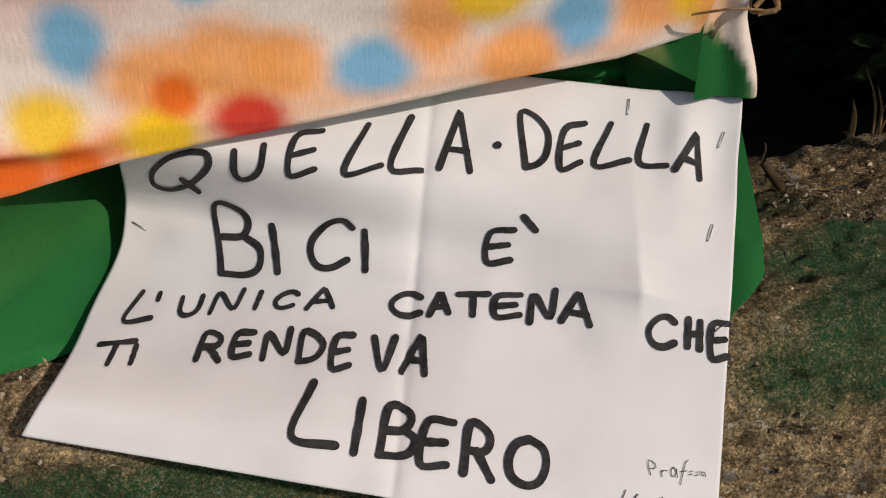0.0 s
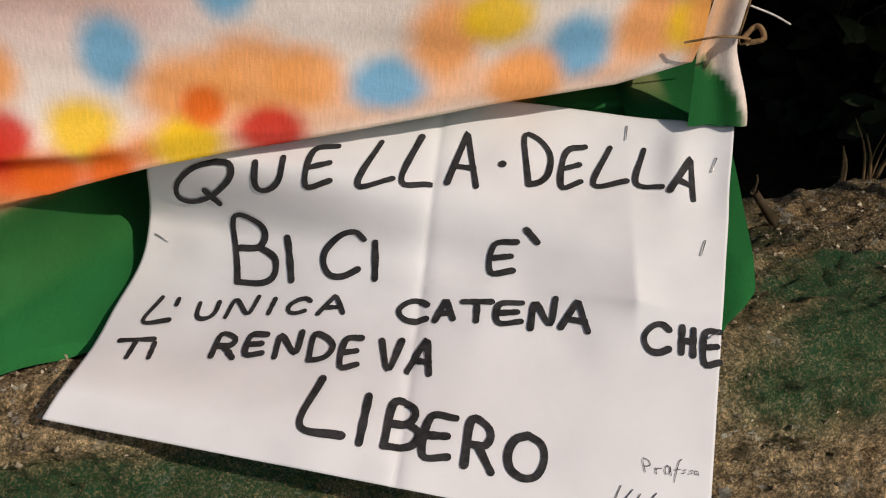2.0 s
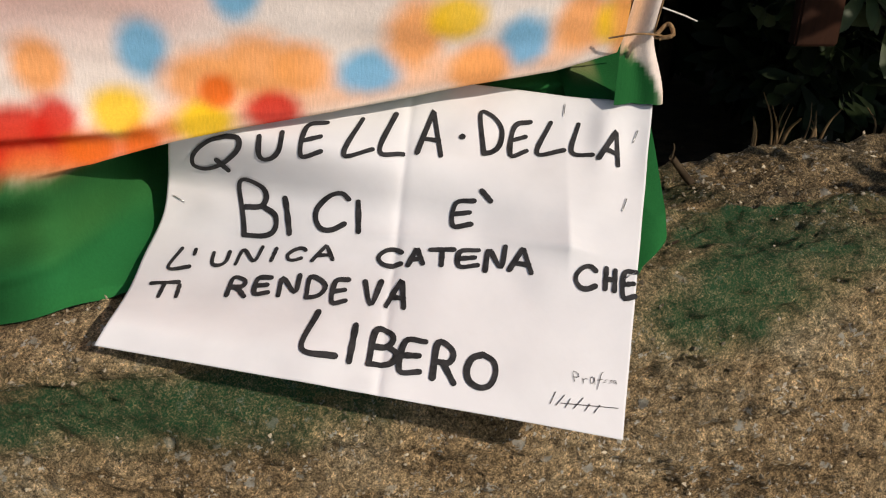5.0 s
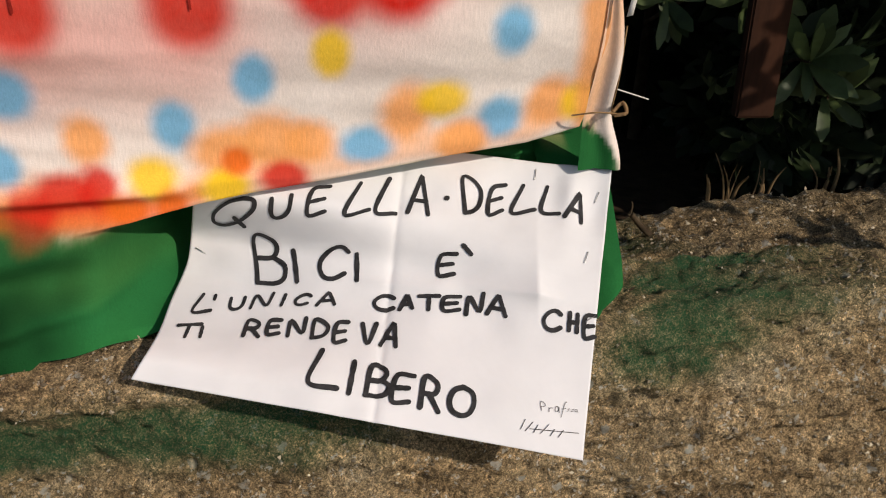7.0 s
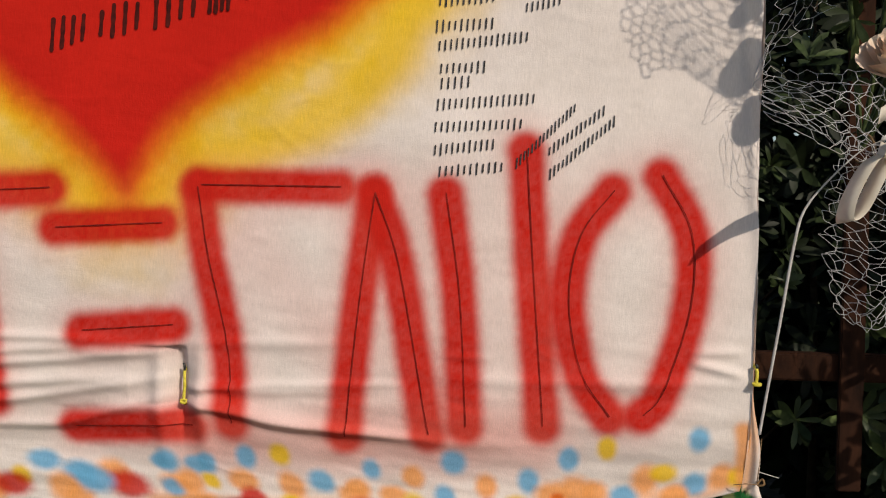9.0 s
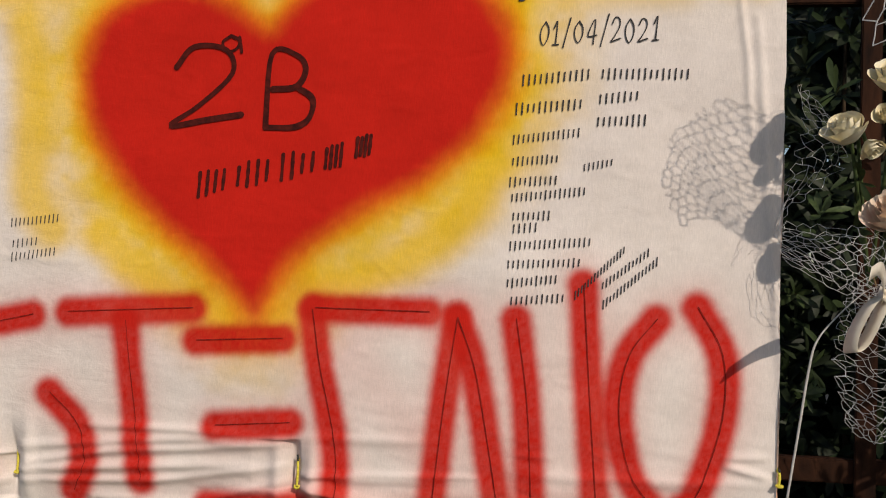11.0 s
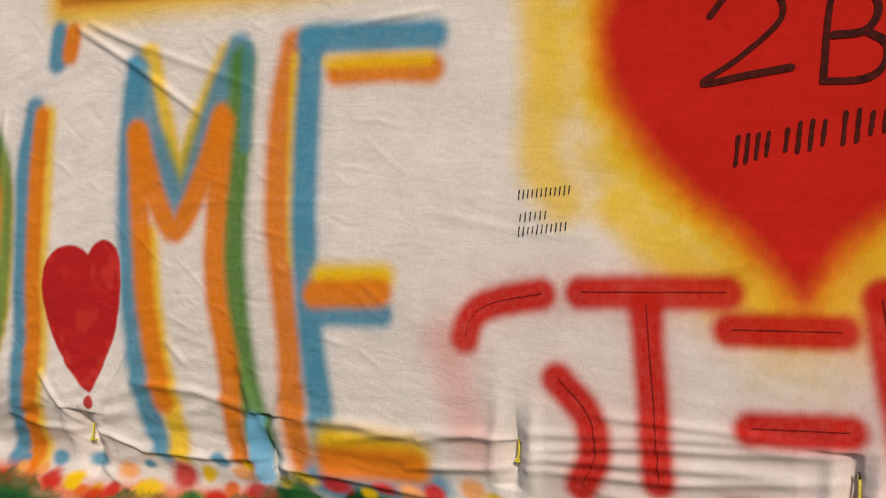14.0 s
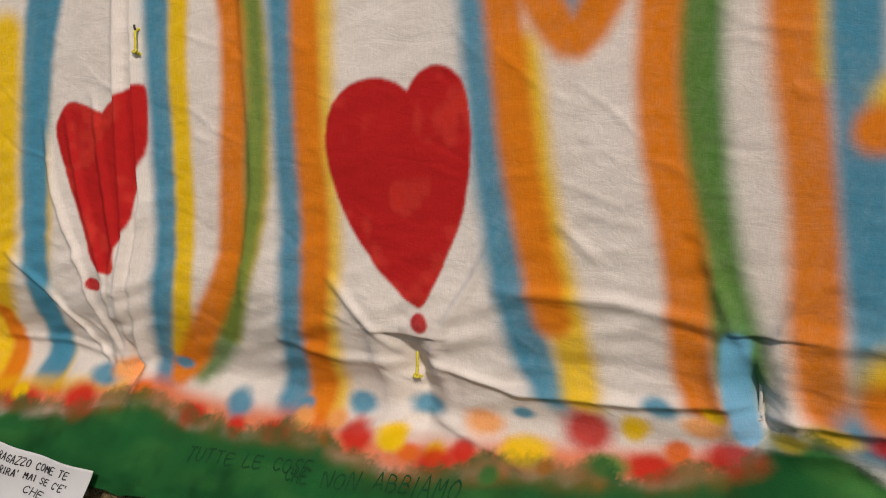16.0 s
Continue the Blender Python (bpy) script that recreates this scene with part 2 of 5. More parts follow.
def soft_noise(x, z, sx, sz, seed):
    """Smooth noise from -1 to 1 with cells of sx by sz metres."""
    u, v = np.asarray(x) / sx + 37.3, np.asarray(z) / sz + 11.7
    i, j = np.floor(u).astype(int), np.floor(v).astype(int)
    a, b = u - i, v - j
    a, b = a * a * (3 - 2 * a), b * b * (3 - 2 * b)
    g = LATTICE[seed]
    i0, i1, j0, j1 = i % 256, (i + 1) % 256, j % 256, (j + 1) % 256
    return 2 * ((g[i0, j0] * (1 - a) + g[i1, j0] * a) * (1 - b) + (g[i0, j1] * (1 - a) + g[i1, j1] * a) * b) - 1


def rise(u):
    u = np.clip(u, 0, 1)
    return u * u * (3 - 2 * u)


def softplus(u, s):
    return s * np.log1p(np.exp(np.clip(u / s, -50, 50)))


# ---- ground and low wall ----
def ground():
    n = 60
    s = np.sign(np.linspace(-1, 1, n)) * np.abs(np.linspace(-1, 1, n)) ** 4 * 400
    X, Yy = np.meshgrid(s, s)
    Z = np.where((np.abs(X) < 30) & (np.abs(Yy) < 30), 0.0, soft_noise(X, Yy, 60, 60, 0) * 0.5 - 0.5)
    tagged(new("ground", grid_mesh("ground", np.stack([X, Yy, Z - 0.005], -1), ASPHALT)), "grey asphalt ground along the low wall", "ground", kind="structure")


def wall_top(x):
    return 0.655 + 0.08 * np.clip(x + 0.45, -0.6, 1.4) - 0.010 * rise((-0.05 - x) / 0.1)


def grit_on(P, paint):
    """Loose grains and crumbs lying on the wall's top and face."""
    pick = np.random.default_rng(41)
    near = np.argwhere((P[..., 0] > -0.85) & (P[..., 0] < 0.55) & (P[..., 2] > 0.36) & (paint < 0.35 + 0.6 * pick.random(paint.shape)))
    at = near[pick.integers(0, len(near), 9000)]
    o = P[at[:, 0], at[:, 1]] + pick.uniform(-0.002, 0.002, (len(at), 3))
    size = 0.0006 + 0.0022 * pick.random(len(at)) ** 3
    corners = np.array([(1, 0, 0), (-1, 0, 0), (0, 1, 0), (0, -1, 0), (0, 0, 1), (0, 0, -1)], float)
    verts = o[:, None] + corners * size[:, None, None] * pick.uniform(0.5, 1.3, (len(at), 6, 1)) + pick.normal(0, 0.25, (len(at), 6, 3)) * size[:, None, None]
    eight = [(0, 2, 4), (2, 1, 4), (1, 3, 4), (3, 0, 4), (2, 0, 5), (1, 2, 5), (3, 1, 5), (0, 3, 5)]
    faces = (np.array(eight)[None] + 6 * np.arange(len(at))[:, None, None]).reshape(-1, 3)
    tagged(new("grit", mesh_of("grit", verts.reshape(-1, 3), faces.tolist(), GRIT, False)), "pale and dark grains of grit on the wall", "grit", kind="stuff")


def low_wall():
    xs = np.concatenate([np.linspace(-7, -1.3, 90)[:-1], np.arange(-1.3, 0.55, 0.0042), np.linspace(0.55, 4, 60)[1:]])
    face = np.concatenate([np.linspace(0, 0.60, 12)[:-1], np.linspace(0.60, 0.93, 60)])
    turn = np.linspace(0, 1, 16)[1:-1]
    top = np.concatenate([np.linspace(0.03, 0.20, 44), np.linspace(0.20, 0.225, 4)[1:]])
    rows, R = [], 0.03
    H = wall_top(xs)
    front = -0.045 + 0.02 * rise((-0.25 - xs) / 0.25)
    for f in face / 0.93:
        rows.append(np.stack([xs, front, (H - R) * f], -1))
    for t in turn:
        a = t * math.pi / 2
        rows.append(np.stack([xs, front + R * (1 - math.cos(a)), H - R + R * math.sin(a)], -1))
    for y in top:
        rows.append(np.stack([xs, front + y, H + 0.04 * max(0, y - 0.03)], -1))
    P = np.array(rows)
    k = np.arange(len(P))[:, None] * 0.006 + 0 * xs
    # relief, pushed out of the face below and up on the top
    out_y = -np.clip(1 - (P[..., 1] - P[0, :, 1]) / R, 0, 1)
    out_z = 1 + out_y
    bulk = 0.012 * soft_noise(xs + 0 * k, k, 0.11, 0.09, 1) + 0.005 * soft_noise(xs + 0 * k, k, 0.035, 0.03, 2)
    fine = 0.0042 * soft_noise(xs + 0 * k, k, 0.013, 0.011, 3) + 0.0030 * soft_noise(xs + 0 * k, k, 0.006, 0.006, 4)
    pits = -0.006 * rise((soft_noise(xs + 0 * k, k, 0.02, 0.02, 5) - 0.62) / 0.2)
    line = 0.545 + 0.10 * xs + 0.006 * soft_noise(xs, 0 * xs, 0.05, 1, 6)
    gap = -0.014 * np.exp(-((P[..., 2] - line) / 0.005) ** 2) * rise((xs - 0.02) / 0.06) * (0.5 + 0.5 * rise(soft_noise(xs, 0 * xs, 0.03, 1, 7) + 0.6))
    ledge = 0.010 * rise((P[..., 2] - (H - 0.030)) / 0.008) * rise((-0.32 - xs) / 0.1)
    d = bulk + fine + pits + gap * (out_y < -0.5) + ledge
    P[..., 1] += d * out_y
    P[..., 2] += d * np.maximum(out_z, 0) * 0.8
    # overspray of green below the banner, thicker near the paper
    x, y, z = P[..., 0], P[..., 1], P[..., 2]
    n = soft_noise(x, k, 0.07, 0.05, 8) * 0.5 + soft_noise(x, k, 0.02, 0.02, 9) * 0.5
    strip = 2.2 * np.exp(-((z - (H - 0.056)) / 0.026) ** 2) * rise((-0.16 - x) / 0.12) * (y < 0.0)
    spot = np.exp(-((x - 0.035) / 0.055) ** 2 - ((z - (H - 0.032)) / 0.032) ** 2) * 1.6
    trail = np.exp(-((z - (H - 0.004)) / 0.040) ** 2) * rise((x - 0.01) / 0.05) * rise((0.34 - x) / 0.25) * 1.0 * (y < 0.06)
    lower = 0.35 * np.exp(-((z - (H - 0.13)) / 0.03) ** 2) * rise((-0.45 - x) / 0.15)
    a = np.clip((strip + spot + trail + lower) * (0.85 + 0.7 * n), 0, 1.0)
    # black mossy dirt on the top and over its edge
    dirt = np.clip((rise((z - (H - 0.020 + 0.02 * n)) / 0.03) * rise((x - 0.0) / 0.08) * 0.75 + 0.30 * rise((n - 0.25) / 0.3)) * (0.8 + 0.9 * n), 0, 0.85)
    me = grid_mesh("wall_low", P, CONCRETE, np.stack([a, dirt, 0 * a], -1))
    grit_on(P, a)
    tagged(new("wall_low", me), "rough lichen-stained brown concrete low wall with green overspray", "wall", kind="structure")
    tagged(new("planting_bed", box_mesh("planting_bed", (-7, 0.17, 0), (4, 3.2, 0.60), SOIL, 0.02)), "dark soil bed behind the low wall", "soil", kind="structure")


ground()
low_wall()

# ---- the banner: a painted cotton sheet tied to the fence ----
FOLDS = []


def fold(amount, width, text):
    FOLDS.append((amount * 1.5, width * 0.95, pairs(text)))


fold(0.0030, 0.012, "-1.004,0.980 -0.859,0.960 -0.718,0.929 -0.540,0.913 -0.364,0.910")
fold(0.0040, 0.010, "-1.001,1.001 -0.855,0.992 -0.675,1.000")
fold(0.0040, 0.010, "-0.991,0.969 -0.875,0.956 -0.769,0.930")
fold(0.0030, 0.012, "-0.042,1.032 -0.167,1.026 -0.364,1.022 -0.569,1.023")
fold(0.0040, 0.009, "-0.125,1.078 -0.043,1.083")
fold(0.0050, 0.009, "-0.124,1.062 -0.043,1.043")
fold(0.0020, 0.008, "-0.540,1.062 -0.458,1.060")
fold(0.0040, 0.008, "-0.578,0.773 -0.470,0.777 -0.365,0.786")
fold(0.0060, 0.008, "-0.550,0.771 -0.474,0.776 -0.392,0.780")
fold(0.0030, 0.012, "-0.991,1.072 -0.811,1.076 -0.705,1.079")
fold(0.0130, 0.014, "-0.930,0.680 -0.739,0.697 -0.588,0.717 -0.469,0.737")
fold(0.0110, 0.013, "-1.058,0.708 -0.858,0.706 -0.653,0.741")
fold(0.0100, 0.012, "-0.611,0.660 -0.510,0.689 -0.400,0.709")
fold(0.0050, 0.010, "-1.452,1.077 -1.224,1.077 -1.017,1.066")
fold(0.0060, 0.010, "-0.974,0.972 -0.821,0.937 -0.565,0.919")
fold(0.0040, 0.008, "-0.981,0.993 -0.823,1.006 -0.609,1.012")
fold(0.0050, 0.010, "-1.449,0.923 -1.220,0.925 -1.008,0.981")
fold(0.0060, 0.010, "-1.850,0.978 -1.733,1.005 -1.639,1.003")
fold(0.0060, 0.010, "-1.588,0.993 -1.408,1.025 -1.234,1.037 -1.004,1.059")
fold(0.0050, 0.010, "-1.601,0.953 -1.310,0.967 -1.001,1.013")
fold(0.0060, 0.010, "-1.886,0.909 -1.748,0.931 -1.630,0.950")
fold(0.0090, 0.010, "-2.798,0.871 -2.648,0.838 -2.449,0.847 -2.264,0.872")
fold(0.0100, 0.012, "-2.251,0.853 -2.066,0.861 -1.802,0.848")
fold(0.0070, 0.012, "-2.656,1.015 -2.463,1.014 -2.269,0.986")
fold(0.0080, 0.014, "-2.190,0.982 -2.017,0.990 -1.803,0.972")
fold(0.0060, 0.012, "-3.113,0.880 -2.980,0.858 -2.843,0.865")
fold(0.0050, 0.010, "-3.942,0.788 -3.731,0.799 -3.557,0.777")
fold(0.0070, 0.010, "-3.556,0.770 -3.595,0.963 -3.670,1.135 -3.687,1.270")
fold(0.0070, 0.010, "-3.551,0.778 -3.533,0.969 -3.588,1.125 -3.624,1.284")
fold(0.0060, 0.010, "-3.548,0.792 -3.501,1.025 -3.526,1.181 -3.543,1.325")
fold(0.0110, 0.012, "-3.550,0.758 -3.467,1.053 -3.468,1.377 -3.437,1.765")
fold(0.0120, 0.010, "-3.506,0.783 -3.412,1.122 -3.415,1.440 -3.391,1.760")
fold(0.0070, 0.009, "-3.607,0.770 -3.711,0.924 -3.828,0.999")
fold(0.0060, 0.010, "-2.788,0.898 -2.695,1.033 -2.657,1.111")
fold(0.0050, 0.010, "-2.853,0.876 -2.946,0.975 -2.991,1.017")
fold(0.0030, 0.010, "-2.558,1.128 -2.487,1.072")
fold(0.0050, 0.010, "-2.843,0.775 -2.955,0.727 -3.093,0.698")
fold(0.0060, 0.010, "-2.827,0.766 -2.671,0.729 -2.610,0.710")
fold(0.0060, 0.012, "-2.242,0.910 -2.300,1.021 -2.344,1.114")
fold(0.0060, 0.014, "-2.250,0.930 -2.201,1.032 -2.146,1.093")
fold(0.0040, 0.010, "-3.160,1.704 -3.154,1.435 -3.140,1.173")
fold(0.0040, 0.010, "-3.187,0.950 -3.149,1.136 -3.134,1.281")
fold(0.0140, 0.018, "-2.953,2.039 -2.536,2.040 -2.071,2.070")
fold(0.0100, 0.014, "-2.949,1.992 -2.532,1.993 -2.266,2.012")
fold(0.0030, 0.008, "-2.058,1.873 -1.844,1.896")
fold(0.0030, 0.010, "-2.817,1.903 -2.518,1.806 -2.315,1.740")
fold(0.0060, 0.010, "-2.898,1.912 -2.682,1.802 -2.464,1.673")
fold(0.0050, 0.010, "-2.859,1.924 -2.648,1.841")
fold(0.0012, 0.010, "-2.662,1.458 -2.291,1.479 -2.025,1.478")
fold(0.0012, 0.010, "-1.850,1.464 -1.640,1.431 -1.473,1.421")
fold(0.0060, 0.012, "-1.605,1.025 -1.396,1.045 -1.214,1.059 -1.033,1.052")
fold(0.0070, 0.012, "-1.616,0.974 -1.394,0.992 -1.097,1.010")
fold(0.0060, 0.012, "-2.061,0.949 -1.846,0.996 -1.673,1.011")
fold(0.0040, 0.010, "-0.083,1.941 -0.063,1.701 -0.035,1.378 -0.014,1.101")
fold(0.0030, 0.008, "-0.123,2.029 -0.101,1.864 -0.089,1.700")
GRASS = "-3.860,0.634 -3.692,0.640 -3.483,0.695 -3.393,0.670 -3.246,0.664 -3.083,0.680 -2.978,0.664 -2.856,0.655 -2.656,0.690 -2.515,0.694 -2.344,0.720 -2.244,0.785 -2.188,0.804 -2.101,0.760 -2.020,0.820 -1.325,0.767 -1.069,0.743 -1.005,0.749 -0.921,0.736 -0.859,0.749 -0.795,0.746 -0.709,0.752 -0.655,0.757 -0.592,0.752"
LIP = "-0.654,0.742 -0.591,0.737 -0.514,0.742 -0.439,0.752 -0.376,0.767 -0.329,0.776 -0.258,0.788 -0.187,0.802 -0.146,0.811 -0.077,0.823 -0.016,0.845"
HEM = "-1.024,0.610 -0.880,0.636 -0.745,0.649 -0.611,0.660 -0.516,0.670 -0.509,0.676 -0.443,0.683 -0.391,0.686 -0.389,0.677"

# where cords pull the cloth back between the slats: x, z, depth, half width
TIES = ((-0.991, 0.985, 0.030, 0.012), (-1.633, 0.985, 0.030, 0.012), (-2.259, 0.885, 0.024, 0.014),
        (-2.845, 0.855, 0.022, 0.016), (-3.537, 0.775, 0.030, 0.012))


# slits beside the ties: middle, widths to each side, foot, head, depth
SLITS = ((-0.998, 0.090, 0.020, 0.955, 1.068, 0.016), (-1.640, 0.045, 0.025, 0.900, 1.005, 0.014),
         (-2.262, 0.040, 0.110, 0.800, 0.985, 0.016), (-2.838, 0.075, 0.085, 0.725, 0.925, 0.020))


def small_creases():
    """Short sharp creases all over the slack side of the sheet, most of them slanting."""
    wild = random.Random(77)
    made = []
    for k in range(420):
        x, z = wild.uniform(-4.0, -1.0) if k % 4 else wild.uniform(-1.0, -0.1), wild.uniform(0.86, 1.95)
        if x > -1.9 and wild.random() < 0.45 and z > 1.1:
            continue
        slope, length = wild.gauss(-0.35, 0.28) if x < -2.0 else wild.gauss(-0.05, 0.25), wild.uniform(0.03, 0.13)
        bow = wild.uniform(-0.12, 0.12) * length
        path = np.array([(x, z), (x + length * 0.5, z + slope * length * 0.5 + bow), (x + length, z + slope * length)])
        made.append((wild.choice((-1, 1, 1)) * wild.uniform(0.0006, 0.0020) * (1.0 if x < -2.0 else 0.5), wild.uniform(0.0045, 0.009), path))
    return made


CREASES = small_creases()


def to_path(x, z, path):
    """Distance to a path, and how far along it."""
    best, along = np.full(np.shape(x), 9.0), np.zeros(np.shape(x))
    total = len(path) - 1
    for k in range(total):
        (ax, az), (bx, bz) = path[k], path[k + 1]
        dx, dz = bx - ax, bz - az
        t = np.clip(((x - ax) * dx + (z - az) * dz) / (dx * dx + dz * dz + 1e-12), 0, 1)
        d = np.hypot(x - ax - t * dx, z - az - t * dz)
        near = d < best
        best = np.where(near, d, best)
        along = np.where(near, (k + t) / total, along)
    return best, along


def around(x, z, path, reach):
    """Which points lie in the box round a path."""
    return ((x > path[:, 0].min() - reach) & (x < path[:, 0].max() + reach) & (z > path[:, 1].min() - reach) & (z < path[:, 1].max() + reach))


def lip(x):
    p = pairs(LIP)
    return np.interp(x, p[:, 0], p[:, 1])


# paper poster: its four corners
POSTER_BL, POSTER_BR = Vector((-0.430, -0.050, 0.658)), Vector((-0.067, -0.141, 0.613))
POSTER_TR, POSTER_TL = Vector((0.000, 0.045, 0.7995)), Vector((-0.360, 0.090, 0.8315))


def poster_point(u, v):
    u, v = np.asarray(u, float), np.asarray(v, float)
    c = [np.array(q) for q in (POSTER_BL, POSTER_BR, POSTER_TL, POSTER_TR)]
    U, V = u[..., None], v[..., None]
    p = (1 - U) * (1 - V) * c[0] + U * (1 - V) * c[1] + (1 - U) * V * c[2] + U * V * c[3]
    # the free corner flares, the sheet bows between the staples and has been folded once
    p[..., 0] += 0.018 * 4 * v * (1 - v) * (1 - u) ** 4 * rise((0.80 - v) / 0.4)
    # it sags back between the wall's edge and the cloth that it is stapled to
    loose = np.clip(1 - u, 0, 1)
    sag = 0.080 * loose ** 1.2 * rise((v - 0.06) / 0.34) * rise((0.76 - v) / 0.24) + 0.018 * rise((v - 0.6) / 0.25) * np.clip(1 - ((u - 0.6) / 0.6) ** 2, 0, 1)
    hung = np.array((-0.30, -0.66, 1.0))
    p = p + (p - hung) * (sag / (p[..., 1] - hung[1]))[..., None]
    nrm = np.cross(c[1] - c[0], c[2] - c[0])
    nrm = nrm / np.linalg.norm(nrm)
    if nrm[1] > 0:
        nrm = -nrm
    fold_u = 0.472 + 0.063 * (1 - v)
    h = -0.0030 * np.exp(-np.abs(u - fold_u) / 0.012) + 0.004 * np.sin(np.pi * u) * (1 - v)
    h = h + 0.0030 * soft_noise(u, v, 0.22, 0.25, 30) + 0.0012 * soft_noise(u, v, 0.07, 0.09, 31)
    # a dent: a ridge that ends in a sharp corner, falling away on one side
    du, dv = u - 0.853 + 0.10 * (v - 0.5), v - 0.50
    h = h + 0.012 * np.where(du < 0, np.exp(du / 0.09), np.exp(-du / 0.05)) * np.where(dv < 0, np.exp(dv / 0.035), np.exp(-dv / 0.15))
    h = h + 0.006 * np.exp(-((u - 0.90) / 0.03) ** 2 - ((v - 0.88) / 0.10) ** 2) - 0.006 * np.exp(-((u - 0.97) / 0.04) ** 2 - ((v - 0.84) / 0.12) ** 2)
    h = h + 0.0018 * np.exp(-((v - 0.42 - 0.1 * u) / 0.02) ** 2) * rise((u - 0.4) / 0.1) * rise((0.7 - u) / 0.1)
    h = h + 0.0016 * np.sin(28 * (v - 0.35 * u)) * np.exp(-u / 0.12) * rise((0.75 - v) / 0.2)
    return p + h[..., None] * nrm


# its depth as a smooth function of x and z
U, V = np.meshgrid(np.linspace(0, 1, 30), np.linspace(0, 1, 30))
SHEET = poster_point(U, V).reshape(-1, 3)


def powers(x, z):
    a, b = (np.asarray(x) + 0.2) * 4, (np.asarray(z) - 0.72) * 8
    return np.stack([a ** i * b ** j for i in range(4) for j in range(5 - i)], -1)


LEAN = np.linalg.lstsq(powers(SHEET[:, 0], SHEET[:, 2]), SHEET[:, 1], rcond=None)[0]


def poster_depth(x, z):
    return powers(np.clip(x, -0.45, 0.02), np.clip(z, 0.61, 0.84)) @ LEAN


def cloth_y(x, z):
    """Depth of the sheet at x, z."""
    x, z = np.asarray(x, float), np.asarray(z, float)
    y = 0.55 * softplus(0.93 - z, 0.02) - 1.35 * softplus(0.775 - z, 0.012)
    y = -0.075 + softplus(y + 0.075, 0.012)
    # the turned-up lip over the poster
    right = rise((x + 0.50) / 0.12)
    below = rise((lip(x) - z) / 0.006)
    y = y - right * 0.004 * np.exp(-((z - lip(x) - 0.014) / 0.014) ** 2)
    low = np.maximum(y + 0.026, np.where(z < 0.83, poster_depth(x, z) + 0.018 + 0.035 * rise((-0.24 - x) / 0.08), -1))
    y = y + (low - y) * below * rise((x + 0.47) / 0.08) + 0.02 * below * right * (1 - rise((x + 0.47) / 0.08))
    # slack and wrinkles
    y = y - 0.007 * soft_noise(x, z, 0.45, 0.6, 10) - 0.0032 * soft_noise(x, z, 0.16, 0.10, 11)
    calm = rise((1.25 - z) / 0.35)
    y = y - 0.0018 * soft_noise(x + 0.3 * z, z, 0.11, 0.022, 12) * (0.10 + 0.90 * calm)
    y = y - 0.0005 * soft_noise(x, z + 0.2 * x, 0.05, 0.012, 13) * (0.3 + 0.7 * calm)
    y = y - rise((0.77 - z) / 0.03) * (0.007 * soft_noise(x, z, 0.13, 0.06, 32) + 0.003 * soft_noise(x - 0.6 * z, z, 0.05, 0.035, 33))
    left = rise((-2.0 - x) / 0.5)
    y = y - 0.0036 * soft_noise(x, z - 0.35 * x, 0.10, 0.024, 14) * left * (0.3 + calm)
    for amount, width, path in FOLDS:
        near = around(x, z, path, width * 3)
        if np.any(near):
            d, along = to_path(x[near], z[near], path)
            shape = np.exp(-(d / width) ** 2) * np.sin(np.pi * np.clip(along * 0.9 + 0.08, 0, 1)) ** 0.5
            y[near] -= amount * shape
    for amount, width, path in CREASES:
        near = around(x, z, path, width * 2.5)
        if np.any(near):
            d, along = to_path(x[near], z[near], path)
            y[near] -= amount * np.exp(-(d / width) ** 2) * np.sin(np.pi * np.clip(along, 0, 1))
    for tx, tz, deep, half in TIES:
        near = (np.abs(x - tx) < 0.2) & (np.abs(z - tz) < 0.2)
        if np.any(near):
            dx, dz = x[near] - tx, z[near] - tz
            y[near] += deep * np.exp(-np.abs(dx) / half - (dz / 0.055) ** 2) - 0.012 * np.exp(-((np.abs(dx) - 3.2 * half) / (1.5 * half)) ** 2 - (dz / 0.09) ** 2)
    # slits cut beside the ties: the cloth folds in like an open book
    for cx, wide_l, wide_r, z0, z1, deep in SLITS:
        near = (x > cx - wide_l - 0.02) & (x < cx + wide_r + 0.02) & (z > z0 - 0.02) & (z < z1 + 0.02)
        if np.any(near):
            dx, q = x[near] - cx, z[near]
            ramp_in = np.where(dx < 0, 1 + dx / wide_l, 1 - dx / wide_r)
            y[near] += deep * np.clip(ramp_in, 0, 1) * rise((q - z0) / 0.012) * rise((z1 - q) / 0.006)
    return y


def settle(p):
    """The slack foot of the sheet beside the poster hangs a little forward of its slope."""
    p = np.array(p, float)
    x, y, z = p[..., 0], p[..., 1], p[..., 2]
    below = rise((lip(x) - z) / 0.004) * rise((x + 0.50) / 0.12)
    forward = np.minimum(0.5 * softplus(0.865 - z, 0.02), 0.038) * rise((x + 1.5) / 0.5) * rise((z - 0.70) / 0.05) * (1 - below)
    hung = np.array((-0.30, -0.66, 1.0))
    p = p + (hung - p) * (forward / (y - hung[1]))[..., None]
    # between the ties the lower part is drawn in towards the fence
    drawn = 0.13 * softplus(1.25 - z, 0.08) - 0.13 * softplus(0.93 - z, 0.02)
    drawn = drawn * rise((x + 3.0) / 0.5) * rise((-0.9 - x) / 0.4) * rise((z - 0.80) / 0.12)
    drawn_from = np.array((-1.2, -1.75, 1.40))
    return p + (p - drawn_from) * (drawn / (p[..., 1] - drawn_from[1]))[..., None]


def on_sheet(x, z):
    return settle(np.array([[x, float(cloth_y(np.array([x]), np.array([z]))[0]), z]]))[0]


